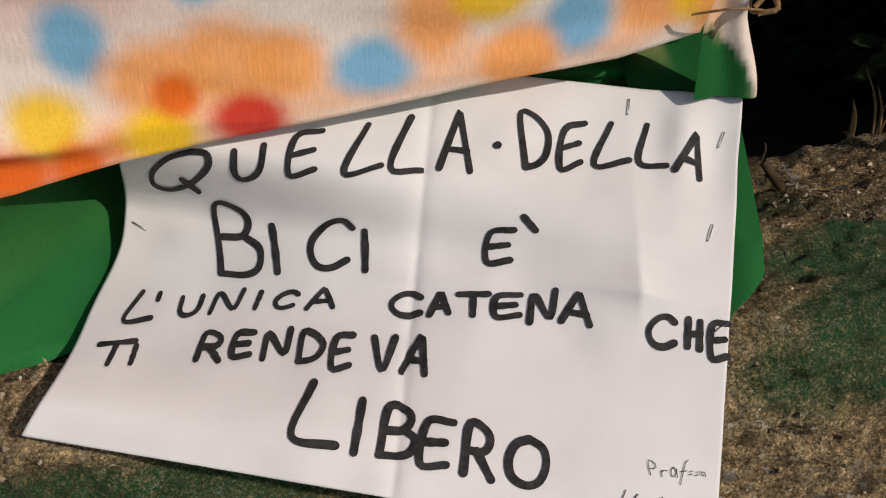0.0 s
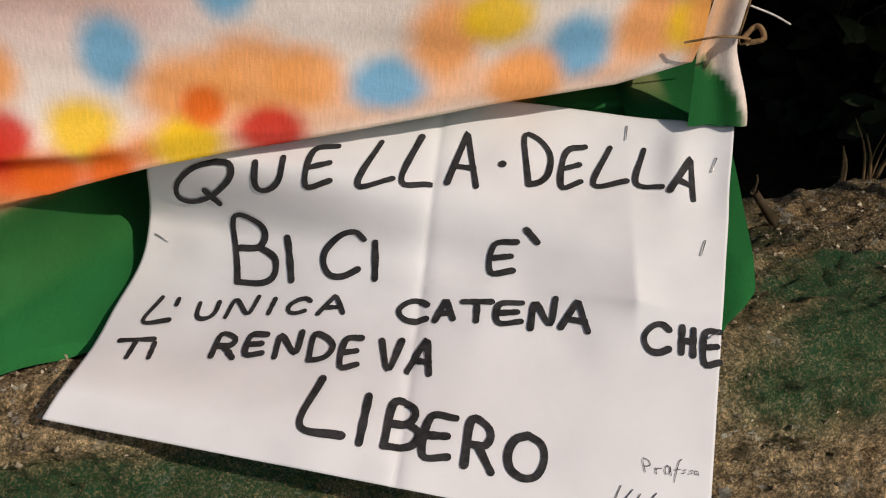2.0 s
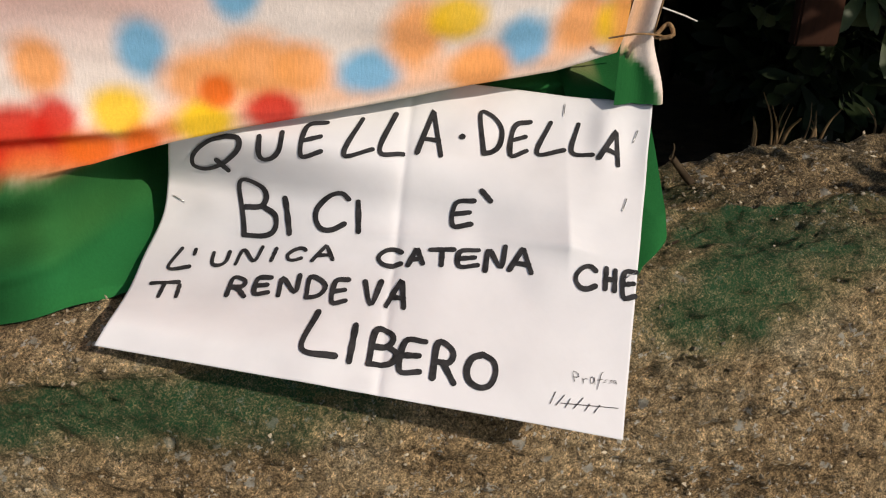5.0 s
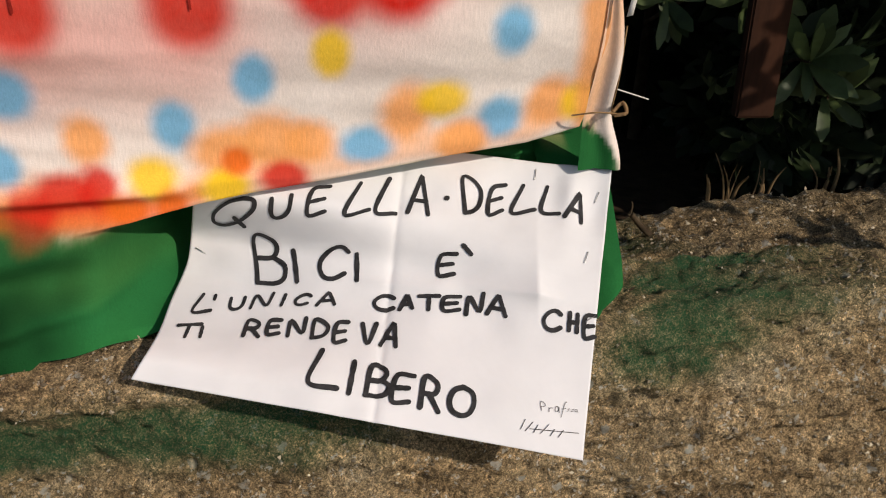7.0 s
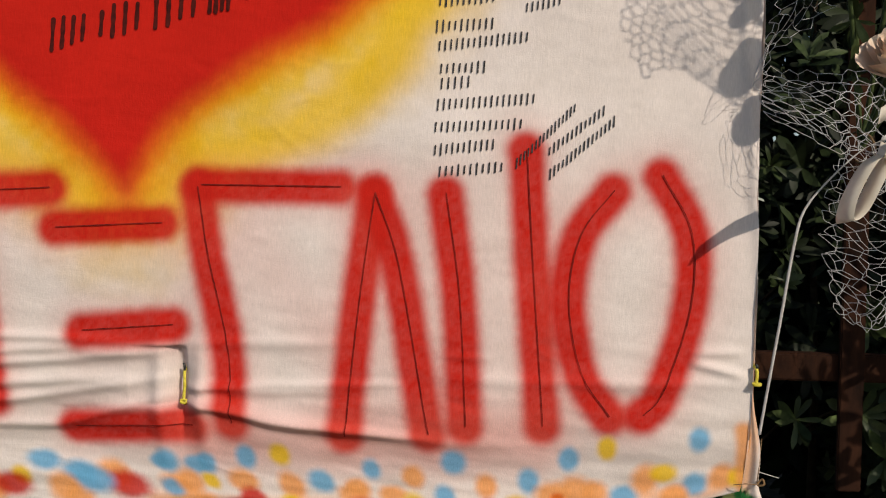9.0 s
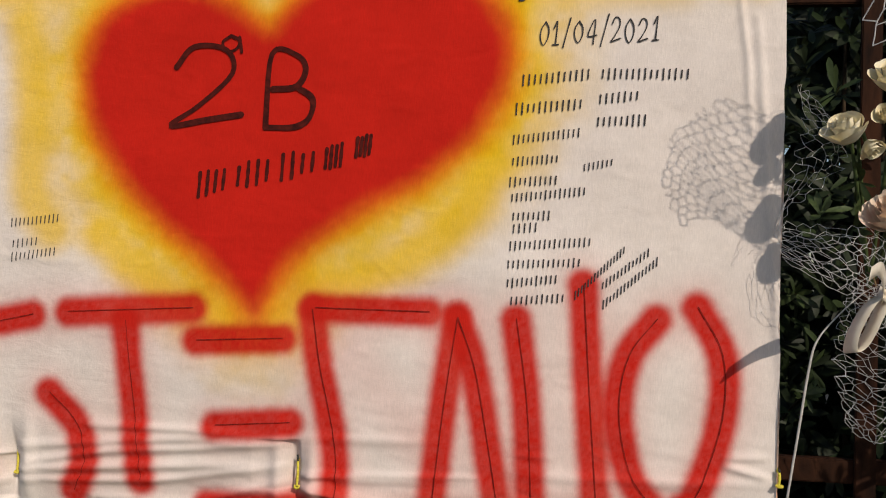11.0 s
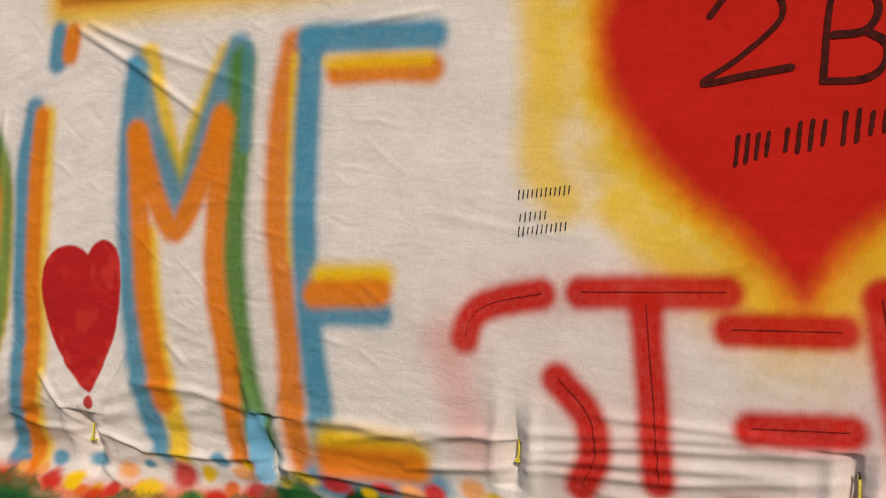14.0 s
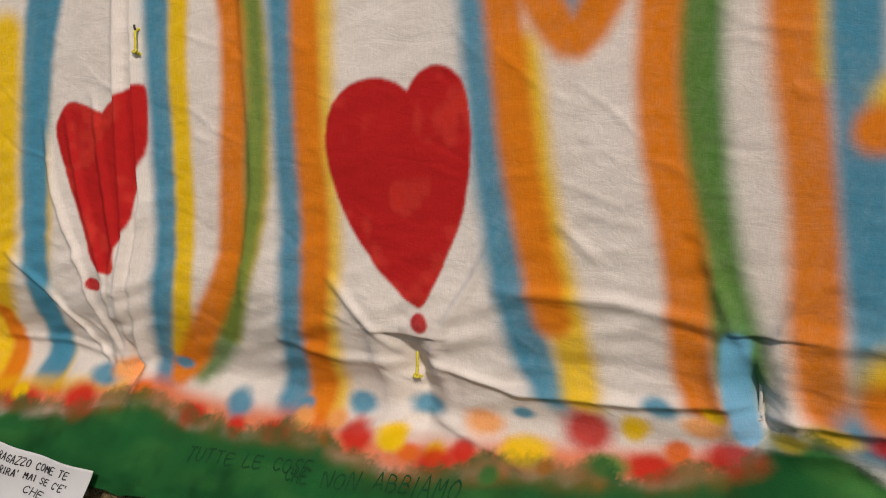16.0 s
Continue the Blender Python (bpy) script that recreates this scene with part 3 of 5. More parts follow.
COLOURS = {"cloth": (0.82, 0.742, 0.690), "red": (0.58, 0.018, 0.010), "rose": (0.74, 0.12, 0.08), "crimson": (0.50, 0.018, 0.018),
           "yellow": (0.86, 0.54, 0.004), "orange": (0.76, 0.21, 0.010), "peach": (0.88, 0.37, 0.11), "warm": (0.76, 0.14, 0.012),
           "blue": (0.070, 0.275, 0.415), "sky": (0.15, 0.42, 0.66), "dark_green": (0.010, 0.075, 0.022), "leaf": (0.085, 0.22, 0.045), "green": (0.015, 0.105, 0.028)}
columns = np.concatenate([np.arange(-4.3, -1.1, 0.0036), np.arange(-1.1, -0.028, 0.003)])
lift = np.linspace(0, 1, 400)[1:]
lift = 0.62 * lift + 0.38 * lift ** 2


def hem_z(x):
    p = pairs(HEM)
    edge = np.interp(x, np.r_[-4.3, -2.2, p[:, 0]], np.r_[0.535, 0.575, p[:, 1]])
    edge = edge - 0.022 * rise((x + 0.75) / 0.2)
    return edge + 0.006 * soft_noise(x, 0 * x, 0.09, 1, 15) + 0.003 * soft_noise(x, 0 * x, 0.03, 1, 16)


bottom = hem_z(columns)
middle = lip(columns)
SZ = np.concatenate([bottom + (middle - 0.0035 - bottom) * np.linspace(0, 1, 90)[:, None], middle - np.array((0.002, 0.0005, 0))[:, None], middle + 0.001 + (2.159 - middle) * lift[:, None]])
SX = np.repeat(columns[None], len(SZ), 0)
PAINT = np.ones((*SX.shape, 3)) * COLOURS["cloth"]
GRAIN = soft_noise(SX, SZ, 0.010, 0.010, 17) * 0.5 + soft_noise(SX, SZ, 0.004, 0.004, 18) * 0.5
CLOUD = soft_noise(SX, SZ, 0.06, 0.06, 19) * 0.6 + soft_noise(SX, SZ, 0.02, 0.02, 20) * 0.4


def lay(colour, alpha, part_of=slice(None)):
    PAINT[part_of] += (np.array(COLOURS[colour]) - PAINT[part_of]) * np.clip(alpha, 0, 1)[..., None]


def window(lo_x, hi_x, lo_z, hi_z):
    i, j = np.searchsorted(columns, (lo_x, hi_x))
    inside = (SZ[:, i:j + 1] > lo_z) & (SZ[:, i:j + 1] < hi_z)
    if not inside.any():
        return None
    r = np.where(inside.any(1))[0]
    return slice(r[0], r[-1] + 1), slice(i, j + 1)


def rounded(path):
    if len(path) < 3:
        return path
    return np.array([tuple(v)[:2] for v in bent([(a, b, 0) for a, b in path], 4)])


def spray(colour, radius, text, soft=0.5, amount=1.0):
    """A stroke of spray paint along a path."""
    path = rounded(pairs(text))
    w = window(path[:, 0].min() - 3.2 * radius, path[:, 0].max() + 3.2 * radius, path[:, 1].min() - 3.2 * radius, path[:, 1].max() + 3.2 * radius)
    if w is None:
        return
    d, _ = to_path(SX[w], SZ[w], path)
    d = d / radius + 0.06 * CLOUD[w] + 0.06 * GRAIN[w]
    soft = min(0.95, soft * (1.12 if colour in ("red", "rose") else 0.85))
    core = 1 - rise((d - (1 - soft)) / (2 * soft * 0.92))
    haze = (0.34 if colour == "red" else 0.11) * np.exp(-(d / 1.5) ** 2)
    lay("rose" if colour == "red" else colour, amount * haze, w)
    lay(colour, amount * core * (0.97 + 0.05 * GRAIN[w]), w)


def spots(colour, text):
    for x, z, r in pairs(text, 3):
        lean = 1 + 0.15 * math.sin(91 * x)
        tall = 1.5 if x < -1.9 else 1.0
        w = window(x - 2 * r, x + 2 * r, z - 2 * r, z + 2 * r)
        if w is None:
            continue
        d = np.hypot((SX[w] - x) * lean, (SZ[w] - z) * tall / lean) / r + 0.10 * CLOUD[w] + 0.07 * GRAIN[w]
        lay(colour, 0.92 * (1 - rise((d - 0.50) / (0.95 if x < -1.9 else 0.80))), w)


def blob(colour, text, soft, amount, grow):
    """A filled shape with a sprayed edge."""
    path = pairs(text)
    path = rounded(np.vstack([path, path[:1]]))
    reach = soft + abs(grow) + 0.1
    w = window(path[:, 0].min() - reach, path[:, 0].max() + reach, path[:, 1].min() - reach, path[:, 1].max() + reach)
    x, z = SX[w], SZ[w]
    d, _ = to_path(x, z, path)
    inside = np.zeros(x.shape, bool)
    for (ax, az), (bx, bz) in zip(path, path[1:]):
        crosses = (az > z) != (bz > z)
        inside ^= crosses & (x < (bx - ax) * (z - az) / (bz - az + 1e-12) + ax)
    d = np.where(inside, -d, d) - grow + soft * 0.10 * CLOUD[w] + min(soft, 0.03) * 0.12 * GRAIN[w]
    patchy = 1.0 - (0.22 * rise(0.5 + CLOUD[w]) * rise(d / soft + 0.9) if soft > 0.09 else 0.0)
    lay(colour, amount * patchy * (1 - rise(d / soft + 0.5)), w)
    if colour == "crimson":
        lay("rose", 0.30 * rise(CLOUD[w] * 1.8) * (d < 0), w)
        lay("red", 0.55 * rise(CLOUD[w] * 1.6 - 0.1) * (d < 0), w)


# orange and yellow sky strokes along the top
spray("yellow", 0.070, "-2.947,1.977 -2.532,1.996 -2.214,2.002 -1.912,2.020 -1.624,2.042 -1.389,2.063", 0.80, 0.90)
spray("orange", 0.050, "-2.954,2.047 -2.536,2.048 -2.218,2.051 -1.946,2.082", 0.70, 0.95)
spray("orange", 0.040, "-2.949,2.000 -2.628,2.008 -2.266,2.009", 0.70, 0.70)
spray("orange", 0.050, "-3.821,1.815 -3.573,1.843 -3.436,1.876", 0.70, 0.90)
spray("yellow", 0.040, "-3.819,1.776 -3.548,1.804 -3.391,1.843", 0.80, 0.80)
spray("yellow", 0.060, "-0.562,2.011 -0.394,2.021 -0.243,2.031", 0.90, 0.70)
spray("yellow", 0.050, "-0.139,2.040 -0.077,2.034", 0.90, 0.90)
# large red heart with its yellow halo
blob("yellow", "-1.072,1.936 -1.160,1.992 -1.267,2.028 -1.361,2.021 -1.448,1.974 -1.494,1.891 -1.499,1.802 -1.468,1.700 -1.411,1.607 -1.316,1.510 -1.205,1.422 -1.101,1.318 -1.058,1.345 -1.000,1.433 -0.880,1.523 -0.740,1.597 -0.627,1.691 -0.563,1.797 -0.554,1.895 -0.595,1.988 -0.680,2.048 -0.801,2.079 -0.910,2.069 -0.995,2.021", 0.200, 0.95, 0.110)
blob("yellow", "-1.072,1.936 -1.160,1.992 -1.267,2.028 -1.361,2.021 -1.448,1.974 -1.494,1.891 -1.499,1.802 -1.468,1.700 -1.411,1.607 -1.316,1.510 -1.205,1.422 -1.101,1.318 -1.058,1.345 -1.000,1.433 -0.880,1.523 -0.740,1.597 -0.627,1.691 -0.563,1.797 -0.554,1.895 -0.595,1.988 -0.680,2.048 -0.801,2.079 -0.910,2.069 -0.995,2.021", 0.100, 0.95, 0.030)
spray("yellow", 0.050, "-1.629,1.943 -1.603,1.761 -1.605,1.581 -1.550,1.493", 0.90, 0.80)
spray("yellow", 0.045, "-1.438,1.485 -1.308,1.379 -1.173,1.326", 0.90, 0.80)
spray("yellow", 0.050, "-0.947,1.382 -0.767,1.446 -0.654,1.545 -0.590,1.652", 0.90, 0.85)
spray("yellow", 0.050, "-1.119,1.299 -1.019,1.324", 0.90, 0.80)
blob("warm", "-1.072,1.936 -1.160,1.992 -1.267,2.028 -1.361,2.021 -1.448,1.974 -1.494,1.891 -1.499,1.802 -1.468,1.700 -1.411,1.607 -1.316,1.510 -1.205,1.422 -1.101,1.318 -1.058,1.345 -1.000,1.433 -0.880,1.523 -0.740,1.597 -0.627,1.691 -0.563,1.797 -0.554,1.895 -0.595,1.988 -0.680,2.048 -0.801,2.079 -0.910,2.069 -0.995,2.021", 0.075, 0.95, 0.014)
blob("red", "-1.072,1.936 -1.160,1.992 -1.267,2.028 -1.361,2.021 -1.448,1.974 -1.494,1.891 -1.499,1.802 -1.468,1.700 -1.411,1.607 -1.316,1.510 -1.205,1.422 -1.101,1.318 -1.058,1.345 -1.000,1.433 -0.880,1.523 -0.740,1.597 -0.627,1.691 -0.563,1.797 -0.554,1.895 -0.595,1.988 -0.680,2.048 -0.801,2.079 -0.910,2.069 -0.995,2.021", 0.060, 1.00, -0.020)
# first large coloured letters
spray("yellow", 0.027, "-3.222,1.624 -3.157,1.541 -3.124,1.378 -3.132,1.188 -3.174,1.019 -3.243,0.882", 0.70, 0.90)
spray("leaf", 0.033, "-3.339,1.664 -3.255,1.674 -3.187,1.616 -3.145,1.487 -3.139,1.269 -3.167,1.075 -3.234,0.898 -3.349,0.787", 0.70, 0.90)
spray("blue", 0.036, "-3.327,1.642 -3.357,1.487 -3.352,1.216 -3.365,0.999 -3.441,0.766", 0.60, 1.00)
spray("blue", 0.030, "-3.328,1.649 -3.243,1.646", 0.60, 0.80)
spray("yellow", 0.024, "-3.293,1.585 -3.310,1.402 -3.307,1.176 -3.330,0.945 -3.394,0.812", 0.60, 1.00)
spray("orange", 0.030, "-3.304,1.585 -3.241,1.591 -3.190,1.514 -3.179,1.350 -3.195,1.156 -3.225,0.986 -3.352,0.826 -3.404,0.772", 0.60, 1.00)
spray("blue", 0.036, "-3.043,1.704 -3.069,1.540 -3.059,1.233 -3.060,0.977 -3.116,0.753", 0.60, 1.00)
spray("yellow", 0.033, "-2.992,1.682 -2.996,1.499 -2.995,1.236 -2.992,1.011 -3.036,0.752", 0.70, 0.90)
spray("orange", 0.030, "-3.016,1.683 -3.025,1.486 -3.018,1.235 -3.015,1.009 -3.059,0.748", 0.60, 1.00)
spray("blue", 0.033, "-2.974,1.830 -2.967,1.902", 0.60, 1.00)
spray("orange", 0.030, "-2.917,1.899 -2.930,1.849", 0.60, 1.00)
spray("blue", 0.039, "-2.685,1.802 -2.700,1.645 -2.689,1.378 -2.655,1.145 -2.601,0.915 -2.578,0.850", 0.60, 1.00)
spray("yellow", 0.033, "-2.643,1.831 -2.592,1.676 -2.535,1.545 -2.471,1.676 -2.400,1.819", 0.70, 0.95)
spray("leaf", 0.036, "-2.596,1.602 -2.535,1.502 -2.476,1.618 -2.421,1.733", 0.70, 0.60)
spray("blue", 0.036, "-2.678,1.794 -2.615,1.602 -2.531,1.458 -2.479,1.546 -2.420,1.719 -2.366,1.839", 0.60, 0.90)
spray("yellow", 0.033, "-2.626,1.381 -2.588,1.151 -2.529,0.939 -2.534,0.845", 0.70, 0.95)
spray("orange", 0.033, "-2.679,1.638 -2.654,1.424 -2.621,1.206 -2.562,0.979", 0.60, 1.00)
spray("orange", 0.033, "-2.671,1.631 -2.604,1.470 -2.538,1.400 -2.468,1.518 -2.407,1.676", 0.60, 1.00)
spray("leaf", 0.039, "-2.355,1.804 -2.361,1.606 -2.364,1.338 -2.330,1.117 -2.296,1.009 -2.272,0.930", 0.60, 1.00)
spray("orange", 0.033, "-2.406,1.662 -2.418,1.463 -2.413,1.278 -2.361,1.058 -2.336,0.859", 0.60, 1.00)
spray("blue", 0.018, "-2.339,1.832 -2.340,1.606", 0.70, 0.50)
spray("orange", 0.039, "-2.211,1.836 -2.241,1.663 -2.235,1.400 -2.198,1.184 -2.163,0.884", 0.60, 1.00)
spray("yellow", 0.021, "-2.200,1.801 -2.200,1.608 -2.188,1.348", 0.70, 0.80)
spray("blue", 0.036, "-2.161,1.835 -2.169,1.650 -2.162,1.377 -2.128,1.136 -2.096,0.978 -2.075,0.835", 0.60, 1.00)
spray("blue", 0.036, "-2.170,1.849 -2.040,1.845 -1.855,1.841", 0.60, 1.00)
spray("orange", 0.033, "-2.091,1.769 -1.972,1.773 -1.858,1.769", 0.60, 1.00)
spray("yellow", 0.018, "-2.117,1.793 -1.867,1.793", 0.80, 0.70)
spray("blue", 0.033, "-2.118,1.231 -1.960,1.240", 0.60, 1.00)
spray("yellow", 0.033, "-2.108,1.310 -1.958,1.319", 0.80, 1.00)
spray("orange", 0.033, "-2.129,1.270 -1.963,1.285", 0.60, 1.00)
spray("blue", 0.045, "-2.115,0.846 -1.953,0.857 -1.823,0.874", 0.70, 1.00)
spray("yellow", 0.045, "-2.073,0.941 -1.957,0.940 -1.869,0.941", 0.80, 1.00)
spray("orange", 0.042, "-2.081,0.895 -1.966,0.905 -1.869,0.913", 0.60, 1.00)
spray("yellow", 0.030, "-3.635,1.602 -3.682,1.445 -3.708,1.269 -3.711,1.064 -3.754,0.858 -3.745,0.716", 0.70, 1.00)
spray("blue", 0.030, "-3.678,1.551 -3.722,1.378 -3.744,1.172 -3.750,0.949 -3.785,0.711", 0.60, 1.00)
spray("yellow", 0.045, "-3.784,1.453 -3.812,1.233 -3.845,0.990 -3.953,0.774 -3.901,0.711", 0.70, 1.00)
spray("blue", 0.030, "-3.633,1.534 -3.692,1.349 -3.719,1.118 -3.735,0.911 -3.757,0.727", 0.60, 1.00)
spray("orange", 0.045, "-3.825,1.653 -3.760,1.655", 0.60, 1.00)
spray("orange", 0.030, "-3.910,0.837 -3.886,0.701", 0.60, 1.00)
# red lettering, laid down as plain bars
spray("red", 0.035, "-1.752,1.205 -1.738,1.248 -1.693,1.280 -1.587,1.306", 0.40, 1.00)
spray("red", 0.035, "-1.545,1.140 -1.480,1.075 -1.462,1.000 -1.490,0.935", 0.40, 1.00)
spray("red", 0.035, "-1.503,1.315 -1.226,1.332", 0.40, 1.00)
spray("red", 0.034, "-1.374,1.300 -1.337,0.967", 0.40, 1.00)
spray("red", 0.034, "-1.215,1.264 -1.026,1.275", 0.40, 1.00)
spray("red", 0.034, "-1.172,1.088 -1.006,1.101", 0.40, 1.00)
spray("red", 0.034, "-1.191,0.921 -1.099,0.924 -0.971,0.928", 0.40, 1.00)
spray("red", 0.033, "-0.964,1.337 -0.941,1.210 -0.907,1.064 -0.900,0.935", 0.40, 1.00)
spray("red", 0.033, "-0.957,1.341 -0.717,1.341", 0.40, 1.00)
spray("red", 0.033, "-0.658,1.332 -0.679,1.172 -0.705,0.918", 0.40, 1.00)
spray("red", 0.033, "-0.658,1.332 -0.615,1.207 -0.563,0.927", 0.40, 1.00)
spray("red", 0.033, "-0.539,1.333 -0.513,1.159 -0.500,0.943", 0.40, 1.00)
spray("red", 0.033, "-0.407,1.407 -0.392,1.203 -0.371,0.947", 0.40, 1.00)
spray("red", 0.033, "-0.262,1.342 -0.315,1.268 -0.333,1.160 -0.310,1.040 -0.262,0.968", 0.40, 1.00)
spray("red", 0.033, "-0.184,1.368 -0.135,1.275 -0.134,1.149 -0.176,1.010 -0.206,0.972", 0.40, 1.00)
spray("rose", 0.050, "-1.805,1.194 -1.769,1.105 -1.717,0.980", 0.90, 0.35)
spray("rose", 0.060, "-0.965,0.909 -0.651,0.910 -0.390,0.923", 0.90, 0.35)
spray("rose", 0.050, "-0.864,1.246 -0.753,1.094", 0.90, 0.15)
# small painted hearts
blob("crimson", "-2.824,1.328 -2.852,1.343 -2.894,1.348 -2.945,1.330 -2.978,1.284 -2.981,1.215 -2.953,1.124 -2.894,1.043 -2.816,0.979 -2.788,0.985 -2.748,1.061 -2.719,1.139 -2.707,1.236 -2.717,1.321 -2.737,1.355 -2.770,1.367 -2.804,1.354", 0.008, 1.00, 0.000)
spray("crimson", 0.017, "-2.801,0.949 -2.800,0.948", 0.25, 1.00)
blob("crimson", "-3.520,1.292 -3.552,1.303 -3.609,1.314 -3.644,1.286 -3.655,1.246 -3.629,1.167 -3.594,1.078 -3.570,0.999 -3.530,0.975 -3.502,0.980 -3.496,1.028 -3.456,1.075 -3.438,1.130 -3.400,1.218 -3.390,1.292 -3.396,1.344 -3.442,1.336 -3.494,1.313", 0.008, 1.00, 0.000)
spray("crimson", 0.013, "-3.573,0.949 -3.561,0.948", 0.25, 1.00)
# grass band, brushed up in tufts over a warm underspray
spray("peach", 0.026, "-1.073,0.764 -0.910,0.758 -0.749,0.764 -0.593,0.762 -0.470,0.768", 0.95, 0.90)
spray("warm", 0.014, "-1.000,0.752 -0.800,0.756 -0.640,0.756 -0.560,0.752", 0.95, 0.60)
grass = pairs(GRASS)
grass_top = np.interp(SX, grass[:, 0], grass[:, 1]) + 0.008 * soft_noise(SX, 0 * SX, 0.03, 1, 21) + 0.018 * rise((-1.6 - SX) / 0.4)
right_part = rise((SX + 0.50) / 0.10)
grass_top = grass_top + (lip(SX) - 0.001 - grass_top) * right_part
edge_soft = 0.026 + (0.003 - 0.022) * right_part
brushed = np.clip(1 - rise((SZ - grass_top + 0.003 * GRAIN * (1 - right_part)) / edge_soft + 0.5), 0, 1)
lay("green", brushed)
lay("leaf", 0.55 * brushed * rise(1.2 * soft_noise(SX, SZ, 0.14, 0.035, 42) + 0.5 * CLOUD - 0.1))
lay("dark_green", 0.75 * brushed * rise(1.3 * soft_noise(SX, SZ, 0.10, 0.045, 43) + 0.5 * CLOUD - 0.15))
tone = 1 + 0.55 * CLOUD + 0.55 * soft_noise(SX, SZ, 0.10, 0.06, 22) + 0.25 * soft_noise(SX, SZ, 0.25, 0.02, 40)
is_green = (SZ < grass_top)[..., None]
PAINT[:] = np.where(is_green, PAINT * np.clip(tone, 0.40, 2.1)[..., None], PAINT)

# spray-painted spots along the lower border
spray("warm", 0.026, "-3.95,0.672 -3.700,0.690 -3.480,0.728 -3.390,0.715 -3.240,0.706 -3.080,0.714 -2.970,0.705 -2.850,0.698 -2.650,0.726 -2.510,0.732 -2.340,0.756", 0.95, 0.85)
spray("yellow", 0.016, "-3.900,0.690 -3.560,0.735", 0.95, 0.50)
spray("warm", 0.010, "-0.585,0.755 -0.515,0.755 -0.440,0.761 -0.380,0.777", 0.80, 0.80)
spray("peach", 0.016, "-0.380,0.781 -0.291,0.798 -0.219,0.815 -0.149,0.829 -0.080,0.841", 0.90, 0.55)
spray("peach", 0.016, "-1.803,0.765 -1.563,0.783 -1.345,0.796", 0.90, 0.50)
spots("sky", "-0.977,0.855,0.022 -0.883,0.873,0.022 -1.043,0.858,0.020 -0.759,0.829,0.025 -0.665,0.856,0.021 -0.542,0.808,0.023 -0.520,0.876,0.025 -0.393,0.845,0.023 -0.324,0.890,0.021 -0.227,0.824,0.025 -0.108,0.851,0.023 -0.111,0.934,0.022 -1.034,0.708,0.004")
spots("peach", "-0.902,0.824,0.027 -0.817,0.816,0.028 -0.593,0.844,0.024 -0.636,0.806,0.026 -0.706,0.804,0.027 -0.466,0.831,0.025 -0.350,0.817,0.031 -0.310,0.827,0.033 -0.277,0.828,0.025 -0.194,0.856,0.029 -0.141,0.826,0.025 -0.064,0.867,0.026 -0.991,0.773,0.031 -1.032,0.807,0.033 -0.821,0.765,0.024 -0.696,0.819,0.023")
spots("yellow", "-0.963,0.822,0.018 -0.822,0.880,0.021 -0.600,0.785,0.026 -0.829,0.776,0.024 -0.761,0.766,0.024 -0.417,0.793,0.024 -0.353,0.782,0.022 -0.261,0.912,0.020 -0.164,0.870,0.022 -0.037,0.868,0.019 -1.040,0.761,0.025")
spots("red", "-0.920,0.763,0.031 -0.694,0.771,0.031 -0.493,0.779,0.026 -0.301,0.791,0.022 -0.523,0.760,0.026 -0.463,0.783,0.023")
spots("warm", "-0.440,0.764,0.021 -0.402,0.764,0.018 -0.342,0.808,0.016")
spray("peach", 0.015, "-0.041,0.952 -0.033,0.902 -0.022,0.850", 0.70, 0.90)
spots("sky", "-1.201,0.826,0.033 -1.031,0.860,0.026 -1.040,0.805,0.023 -0.957,0.859,0.020")
spots("peach", "-1.139,0.828,0.035 -1.004,0.817,0.029 -1.212,0.782,0.029")
spots("red", "-1.121,0.807,0.037 -0.896,0.784,0.028")
spots("sky", "-1.262,0.852,0.029 -1.183,0.816,0.036 -1.402,0.824,0.032 -1.482,0.839,0.030")
spots("peach", "-1.239,0.796,0.032 -1.368,0.791,0.037 -1.539,0.795,0.039")
spots("yellow", "-1.309,0.817,0.021 -1.452,0.798,0.028")
spots("red", "-1.329,0.798,0.032 -1.487,0.775,0.039 -1.607,0.781,0.039")
spots("blue", "-3.237,0.736,0.035 -2.968,0.770,0.032 -2.838,0.781,0.032 -2.650,0.799,0.018 -2.409,0.847,0.028 -3.604,0.743,0.037 -3.398,0.791,0.022 -3.083,0.753,0.017")
spots("red", "-3.818,0.672,0.043 -3.650,0.690,0.045 -2.959,0.718,0.036 -2.538,0.786,0.048 -2.307,0.775,0.044")
spots("peach", "-2.721,0.772,0.036 -2.352,0.819,0.031 -3.079,0.733,0.024 -3.547,0.760,0.041 -3.011,0.737,0.021 -2.668,0.733,0.022")
spots("yellow", "-2.458,0.806,0.026 -2.896,0.725,0.029 -2.640,0.741,0.037 -2.227,0.815,0.025 -2.329,0.846,0.020 -2.800,0.715,0.021")
spots("red", "-2.079,0.836,0.037 -1.947,0.849,0.029 -1.825,0.856,0.030")
spots("peach", "-1.730,0.884,0.033 -1.879,0.848,0.031")
spots("yellow", "-2.168,0.837,0.035 -1.994,0.831,0.024 -1.683,0.870,0.022")
spray("dark_green", 0.018, "-1.035,0.739 -0.996,0.744 -0.946,0.741 -0.915,0.728", 0.50, 0.55)
spray("dark_green", 0.016, "-0.880,0.733 -0.842,0.744 -0.786,0.740 -0.761,0.731", 0.50, 0.50)
spray("dark_green", 0.016, "-0.715,0.740 -0.654,0.747 -0.600,0.752 -0.545,0.743 -0.514,0.734", 0.50, 0.45)
spray("leaf", 0.016, "-0.753,0.759 -0.748,0.749", 0.50, 0.70)
